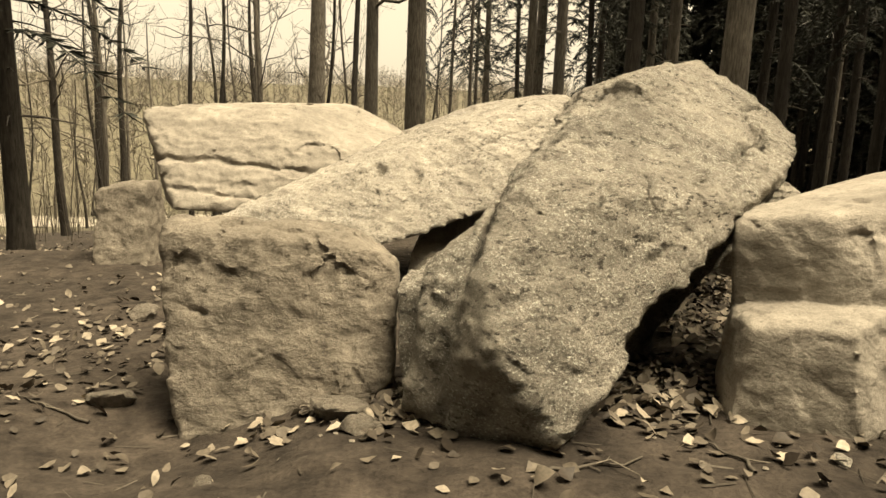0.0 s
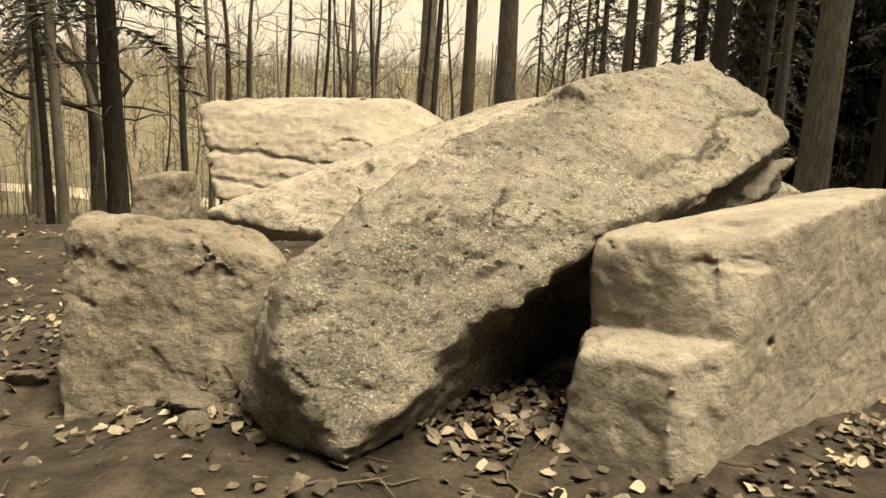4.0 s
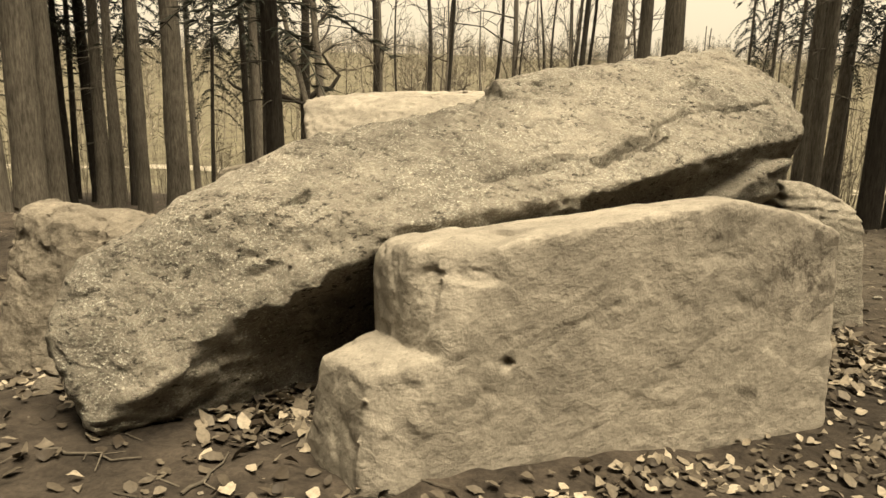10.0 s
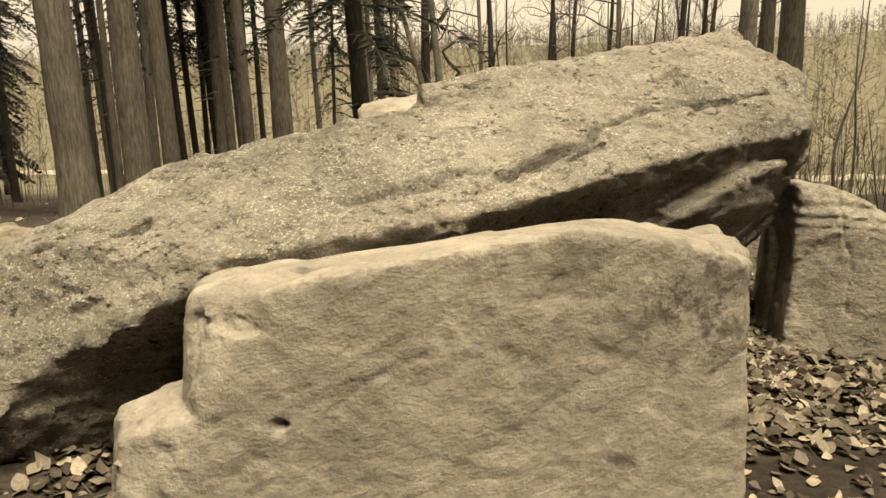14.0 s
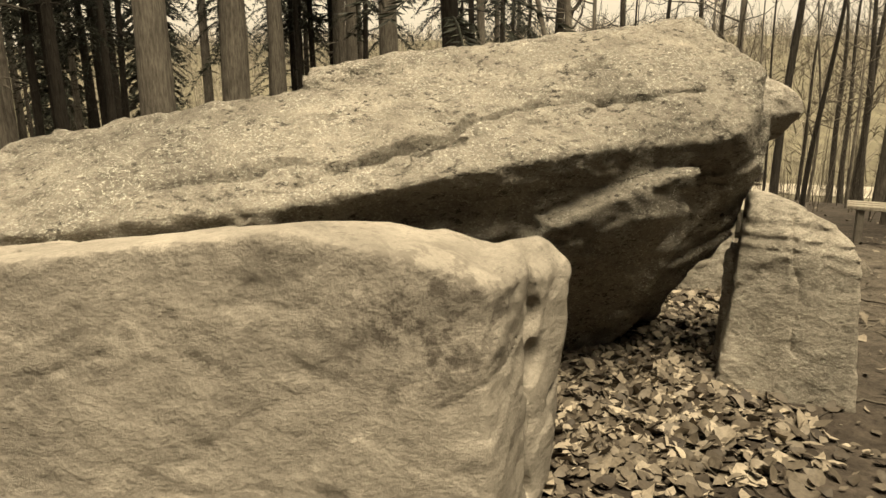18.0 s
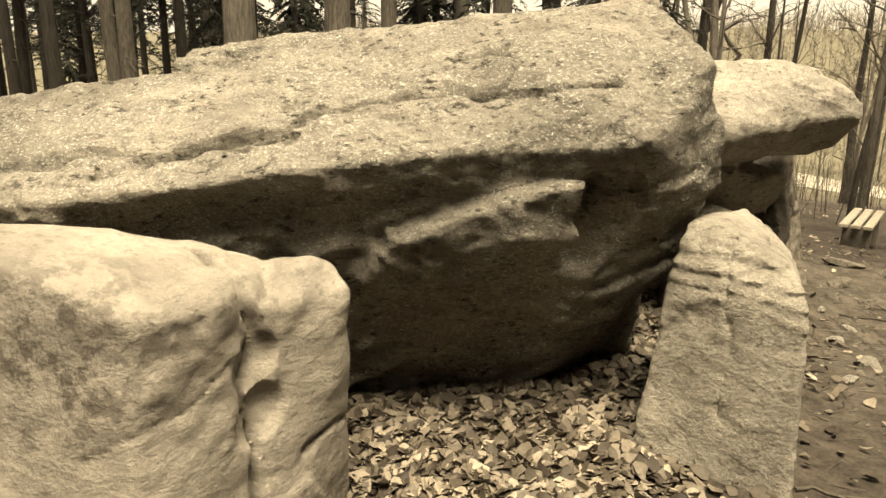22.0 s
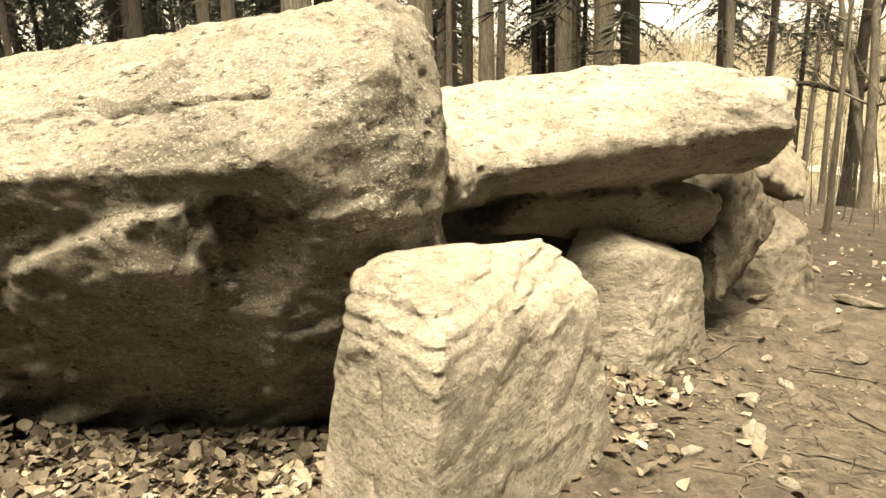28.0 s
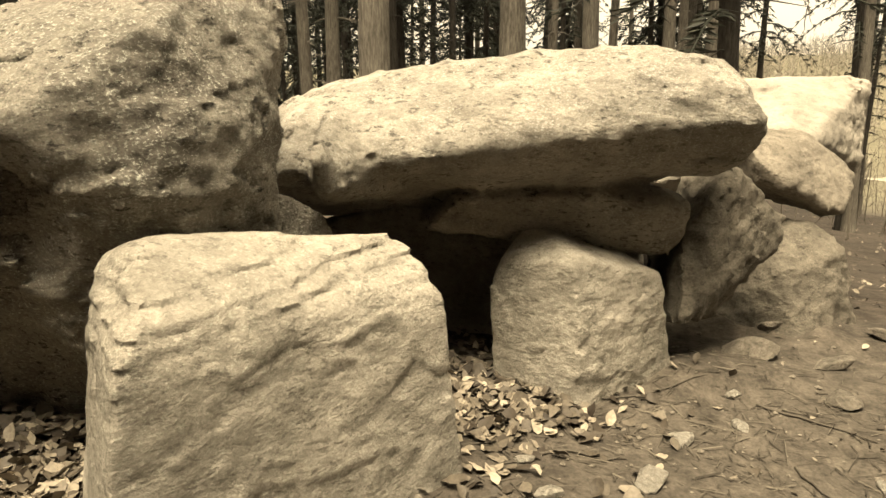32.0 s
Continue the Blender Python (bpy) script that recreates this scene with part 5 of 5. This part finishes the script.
def far_woods():
    """Bare woods on the slopes beyond, in a colour paled to stand for haze."""
    rng = np.random.RandomState(9)
    n = 5600
    u = np.concatenate([rng.uniform(75, 140, 900), rng.uniform(140, 420, n - 900)])
    v = rng.uniform(-1.1, 1.1, n) * (u * 0.9 + 40)
    x, y = -0.45 * u + 0.89 * v, 0.89 * u + 0.45 * v
    h = rng.uniform(4, 12, n) * np.where(u < 140, 0.7, 1.0)
    b = np.stack([x, y, ground_full(x, y) - 0.3], 1)
    tip = b + np.stack([rng.normal(0, 0.5, n), rng.normal(0, 0.5, n), h], 1)
    a = rng.uniform(0, math.pi, n)
    s = np.stack([np.cos(a), np.sin(a), 0 * a], 1)
    w = s * rng.uniform(0.04, 0.13, n)[:, None]
    s = Soup()
    s.blades(np.stack([b - w, b + w, tip + w * 0.2, tip - w * 0.2], 1))
    for _ in range(18):
        f = rng.uniform(0.2, 0.95, n)[:, None]
        p = b + (tip - b) * f
        d = np.stack([rng.normal(0, 1, n), rng.normal(0, 1, n), rng.uniform(0.4, 1.4, n)], 1)
        d = d / np.linalg.norm(d, axis=1)[:, None] * h[:, None] * 0.42 * (1.15 - f)
        o = np.cross(d, rng.normal(0, 1, (n, 3)))
        o = o / np.linalg.norm(o, axis=1)[:, None] * rng.uniform(0.03, 0.09, n)[:, None]
        s.blades(np.stack([p - o, p + o, p + d + o * 0.3, p + d - o * 0.3], 1))
    tagged(new("far_woods", s.mesh("far_woods", HAZY_WOODS)), "bare woods on the far slopes, haze painted as pale colour", "woods", kind="stuff")


far_woods()


def underwood():
    """Saplings and brush between the trunks."""
    rng = np.random.RandomState(19)
    n = 1500
    u, v = rng.uniform(20, 74, n), rng.uniform(-38, 34, n)
    x, y = -0.45 * u + 0.89 * v, 0.89 * u + 0.45 * v
    h = rng.uniform(0.8, 4.5, n)
    b = np.stack([x, y, ground_full(x, y) - 0.1], 1)
    tip = b + np.stack([rng.normal(0, 0.35, n), rng.normal(0, 0.35, n), h], 1)

    def sticks(s, p, q, w):
        for a in (0.0, 1.57):
            o = np.stack([np.cos(a) * w, np.sin(a) * w, 0 * w], 1)
            s.blades(np.stack([p - o, p + o, q + o * 0.3, q - o * 0.3], 1))
    s = Soup()
    sticks(s, b, tip, rng.uniform(0.006, 0.022, n))
    for _ in range(16):
        f = rng.uniform(0.15, 0.95, n)[:, None]
        p = b + (tip - b) * f
        d = np.stack([rng.normal(0, 1, n), rng.normal(0, 1, n), rng.uniform(0.3, 1.3, n)], 1)
        d = d / np.linalg.norm(d, axis=1)[:, None] * h[:, None] * rng.uniform(0.15, 0.4, n)[:, None]
        sticks(s, p, p + d, rng.uniform(0.003, 0.008, n))
    tagged(new("underwood", s.mesh("underwood", TWIG)), "bare thin saplings and brush between the trunks", "undergrowth", kind="stuff")


underwood()


# ---- bench, track, twigs ----
def plank(name, size, m, material, parent, label=""):
    bm = bmesh.new()
    bmesh.ops.create_cube(bm, size=1.0)
    bmesh.ops.scale(bm, vec=size, verts=bm.verts)
    bmesh.ops.bevel(bm, geom=bm.edges[:], offset=min(size) * 0.15, segments=2, affect='EDGES')
    ob = part(name, bm, material, parent, label)
    ob.matrix_local = m
    return ob


WOOD = bark_material("weathered_planks", (0.28, 0.25, 0.20), (0.50, 0.46, 0.38))
CONCRETE = stone_material("rough_concrete", (0.14, 0.125, 0.105), (0.24, 0.22, 0.185), 0.1)


def build_bench(x, y, spin, label, length=1.4):
    root = tagged(new("bench"), label, "bench", "benches")
    z = float(ground_full([x], [y])[0])
    root.matrix_world = pose(x, y, z, 0, 0, spin)
    for k in (-1, 0, 1):
        plank("slat", (length, 0.11, 0.045), pose(0, 0.15 * k, 0.45), WOOD, root)
    for s in (-1, 1):
        plank("foot", (0.09 * length, 0.36, 0.46), pose(0.33 * length * s, 0, 0.20), CONCRETE, root, "stout concrete foot")
    return root


build_bench(-2.0, 14.0, 115, "plain bench of three pale planks on concrete feet")


build_bench(0.85, 11.9, 22, "short low bench with pale weathered planks", 0.85)


def build_car(x, y, spin):
    paint, nt, b = mat_nodes("dark_car_paint")
    b.inputs["Base Color"].default_value, b.inputs["Roughness"].default_value, b.inputs["Metallic"].default_value = (0.012, 0.012, 0.013, 1), 0.25, 0.3
    glass, nt, b = mat_nodes("car_glass")
    b.inputs["Base Color"].default_value, b.inputs["Roughness"].default_value = (0.03, 0.03, 0.03, 1), 0.05
    rubber, nt, b = mat_nodes("tyre_rubber")
    b.inputs["Base Color"].default_value, b.inputs["Roughness"].default_value = (0.015, 0.015, 0.015, 1), 0.9
    alloy, nt, b = mat_nodes("wheel_alloy")
    b.inputs["Base Color"].default_value, b.inputs["Roughness"].default_value, b.inputs["Metallic"].default_value = (0.55, 0.55, 0.55, 1), 0.35, 0.8
    root = tagged(new("car"), "small dark hatchback parked on the pale track", "car")
    root.matrix_world = pose(x, y, float(ground_full([x], [y])[0]) + 0.1, 0, 0, spin)

    def solid(name, side, wide, narrow, material, parent, label=""):
        bm = bmesh.new()
        rows = []
        for s in (-1, 1):
            rows.append([bm.verts.new((px, s * (wide if pz < 0.95 else narrow), pz)) for px, pz in side])
        n = len(side)
        for k in range(n):
            bm.faces.new((rows[0][k], rows[0][(k + 1) % n], rows[1][(k + 1) % n], rows[1][k]))
        bm.faces.new(rows[0][::-1])
        bm.faces.new(rows[1])
        bmesh.ops.recalc_face_normals(bm, faces=bm.faces)
        bmesh.ops.bevel(bm, geom=bm.edges[:], offset=0.05, segments=2, affect='EDGES')
        return part(name, bm, material, parent, label)
    solid("body", [(-1.95, 0.28), (-2.0, 0.55), (-1.92, 0.88), (1.0, 0.92), (1.85, 0.78), (2.0, 0.55), (1.95, 0.28)], 0.84, 0.84, paint, root)
    solid("cabin", [(-1.88, 0.90), (-1.55, 1.42), (0.1, 1.46), (0.95, 0.93)], 0.80, 0.64, glass, root, "dark glazed cabin")
    solid("roof", [(-1.60, 1.42), (-1.50, 1.50), (0.05, 1.52), (0.18, 1.45)], 0.66, 0.62, paint, root)
    for px in (-1.2, 1.25):
        for s in (-1, 1):
            bm = bmesh.new()
            bmesh.ops.create_cone(bm, cap_ends=True, segments=28, radius1=0.31, radius2=0.31, depth=0.2, matrix=pose(px, 0.78 * s, 0.31, 90))
            tyre = part("wheel", bm, rubber, root)
            bm = bmesh.new()
            bmesh.ops.create_cone(bm, cap_ends=True, segments=20, radius1=0.21, radius2=0.18, depth=0.05, matrix=pose(px, 0.885 * s, 0.31, 90))
            part("rim", bm, alloy, tyre, "pale alloy rim")
    for s in (-1, 1):
        bm = bmesh.new()
        bmesh.ops.create_icosphere(bm, subdivisions=2, radius=0.12, matrix=pose(1.9, 0.62 * s, 0.66))
        part("headlight", bm, alloy, root, "clear headlight")


build_car(-29.5, 66.7, 186)


def build_board(x, y, spin):
    root = tagged(new("information_board"), "small wooden notice board under a pale roof", "notice board")
    root.matrix_world = pose(x, y, float(ground_full([x], [y])[0]), 0, 0, spin)
    for s in (-1, 1):
        plank("post", (0.09, 0.09, 1.9), pose(0.5 * s, 0, 0.9), BARK_DARK, root)
        plank("roof_board", (1.35, 0.32, 0.03), pose(0, 0.14 * s, 1.88, -22 * s), WOOD, root, "pale roof board")
    plank("panel", (1.0, 0.04, 0.75), pose(0, 0, 1.25), BARK, root)


build_board(-27.0, 60.3, 30)


def build_track():
    m, nt, b = mat_nodes("pale_gravel")
    co = nt.nodes.new("ShaderNodeTexCoord").outputs["Object"]
    base = blend(nt, tex(nt, "Noise", 3.0, 8, 0.7, co).outputs[0], (0.24, 0.22, 0.18), (0.40, 0.365, 0.30))
    nt.links.new(base, b.inputs["Base Color"])
    b.inputs["Roughness"].default_value = 0.95
    v = np.linspace(-70, 90, 161)
    near = np.exp(-((v - 4) / 18) ** 2)  # the track swings nearer and widens into a lay-by
    rows = []
    for off in (-1.0, -0.35, 0.35, 1.0):
        u = 84 - 15.0 * near + off * (2.0 + 2.8 * near)
        rows.append(np.stack([-0.45 * u + 0.89 * v, 0.89 * u + 0.45 * v], 1))
    xy = np.stack(rows, 1)
    z = ground_full(xy[..., 0], xy[..., 1]) + 0.07
    V = np.concatenate([xy, z[..., None]], -1).reshape(-1, 3)
    i = np.arange(161 * 4).reshape(161, 4)
    q = np.stack([i[:-1, :-1], i[:-1, 1:], i[1:, 1:], i[1:, :-1]], -1).reshape(-1, 4)
    tagged(new("road", mesh_from("road", V, q, m)), "pale gravel track along the wood's edge", "road", kind="structure")


build_track()


def build_twigs():
    rng = np.random.RandomState(31)
    spots = [(1.35, 7.45, 1.1, 100), (0.48, 2.11, 0.35, 20), (2.28, 7.96, 0.5, 10), (2.4, 7.5, 0.4, 40), (2.0, 7.1, 0.35, 80), (2.9, 2.9, 0.5, 70), (3.0, 3.4, 0.4, 20), (-1.6, 2.9, 0.5, 150),
             (2.9, 5.9, 0.3, 60), (2.6, 6.9, 0.45, 130), (1.7, 8.2, 0.5, 30), (0.9, 2.2, 0.3, 100), (3.1, 4.6, 0.4, 160)]
    for x, y, length, a in spots:
        s = Soup()
        m = 9
        t = np.linspace(-0.5, 0.5, m) * length
        w = np.cumsum(rng.normal(0, 0.012, m))
        px, py = x + t * math.cos(radians(a)) - w * math.sin(radians(a)), y + t * math.sin(radians(a)) + w * math.cos(radians(a))
        pz = ground_full(px, py) + 0.008
        s.tube(np.stack([px, py, pz], 1), np.linspace(0.007, 0.003, m), 5, 0.15, rng)
        k = m // 2
        s.tube([(px[k], py[k], pz[k]), (px[k] + 0.05, py[k] + 0.08 * rng.uniform(-1, 1), pz[k] + 0.015), (px[k] + 0.12, py[k] + 0.16 * rng.uniform(-1, 1), pz[k] + 0.01)], [0.004, 0.003, 0.002], 4)
        tagged(new("twig", s.mesh("twig", TWIG)), "thin dry fallen twig lying on the soil", "twig", "fallen twigs")


build_twigs()


def forest_debris():
    """Bits of twig, bark and crumbs of stone trodden into the soil."""
    rng = np.random.RandomState(61)
    s = Soup()

    def spread(n):
        x = np.concatenate([rng.uniform(-3.5, 5.0, n // 2), 1.9 + 0.8 * rng.randn(n - n // 2)])
        y = np.concatenate([rng.uniform(0.5, 10.5, n // 2), 7.6 + 0.9 * rng.randn(n - n // 2)])
        return x, y, ground_full(x, y)
    n = 2600
    x, y, z = spread(n)
    a, h = rng.uniform(0, 2 * math.pi, n), rng.uniform(0.012, 0.07, n) * rng.uniform(0.5, 1.5, n)
    d = np.stack([np.cos(a) * h, np.sin(a) * h, rng.uniform(-0.1, 0.25, n) * h], 1)
    p = np.stack([x, y, z + 0.006], 1)
    w = rng.uniform(0.0012, 0.0035, n)[:, None]
    side = np.stack([-np.sin(a), np.cos(a), 0 * a], 1) * w
    up = np.array((0, 0, 1.0)) * w * 1.4
    for u, v in ((side, up), (-side, up)):
        s.blades(np.stack([p - d - u * 0, p - d + u, p + d + u, p + d + v], 1))
        s.blades(np.stack([p - d + v, p - d + u, p + d + u, p + d + v], 1))
    tagged(new("twig_litter", s.mesh("twig_litter", TWIG)), "short bits of twig strewn over the trodden soil", "twigs", kind="stuff")
    n = 800
    x, y, z = spread(n)
    r = rng.uniform(0.004, 0.016, n) * rng.uniform(0.6, 1.4, n)
    corner = np.array([(1, 0, 0), (0, 1, 0), (-1, 0, 0), (0, -1, 0), (0, 0, 0.6), (0, 0, -0.6)])
    V = corner[None] * rng.uniform(0.6, 1.3, (n, 6, 1)) * r[:, None, None]
    t = rng.uniform(0, 2 * math.pi, n)
    c, q = np.cos(t)[:, None], np.sin(t)[:, None]
    V = np.stack([V[..., 0] * c - V[..., 1] * q, V[..., 0] * q + V[..., 1] * c, V[..., 2]], -1) + np.stack([x, y, z + 0.3 * r], 1)[:, None]
    tri = np.array([(0, 1, 4), (1, 2, 4), (2, 3, 4), (3, 0, 4), (1, 0, 5), (2, 1, 5), (3, 2, 5), (0, 3, 5)])
    me = mesh_from("grit", V.reshape(-1, 3), (np.arange(n)[:, None, None] * 6 + tri[None]).reshape(-1, 3), STONE_BROWN, False)
    tagged(new("grit", me), "small brown crumbs of stone in the soil", "grit", kind="stuff")


forest_debris()
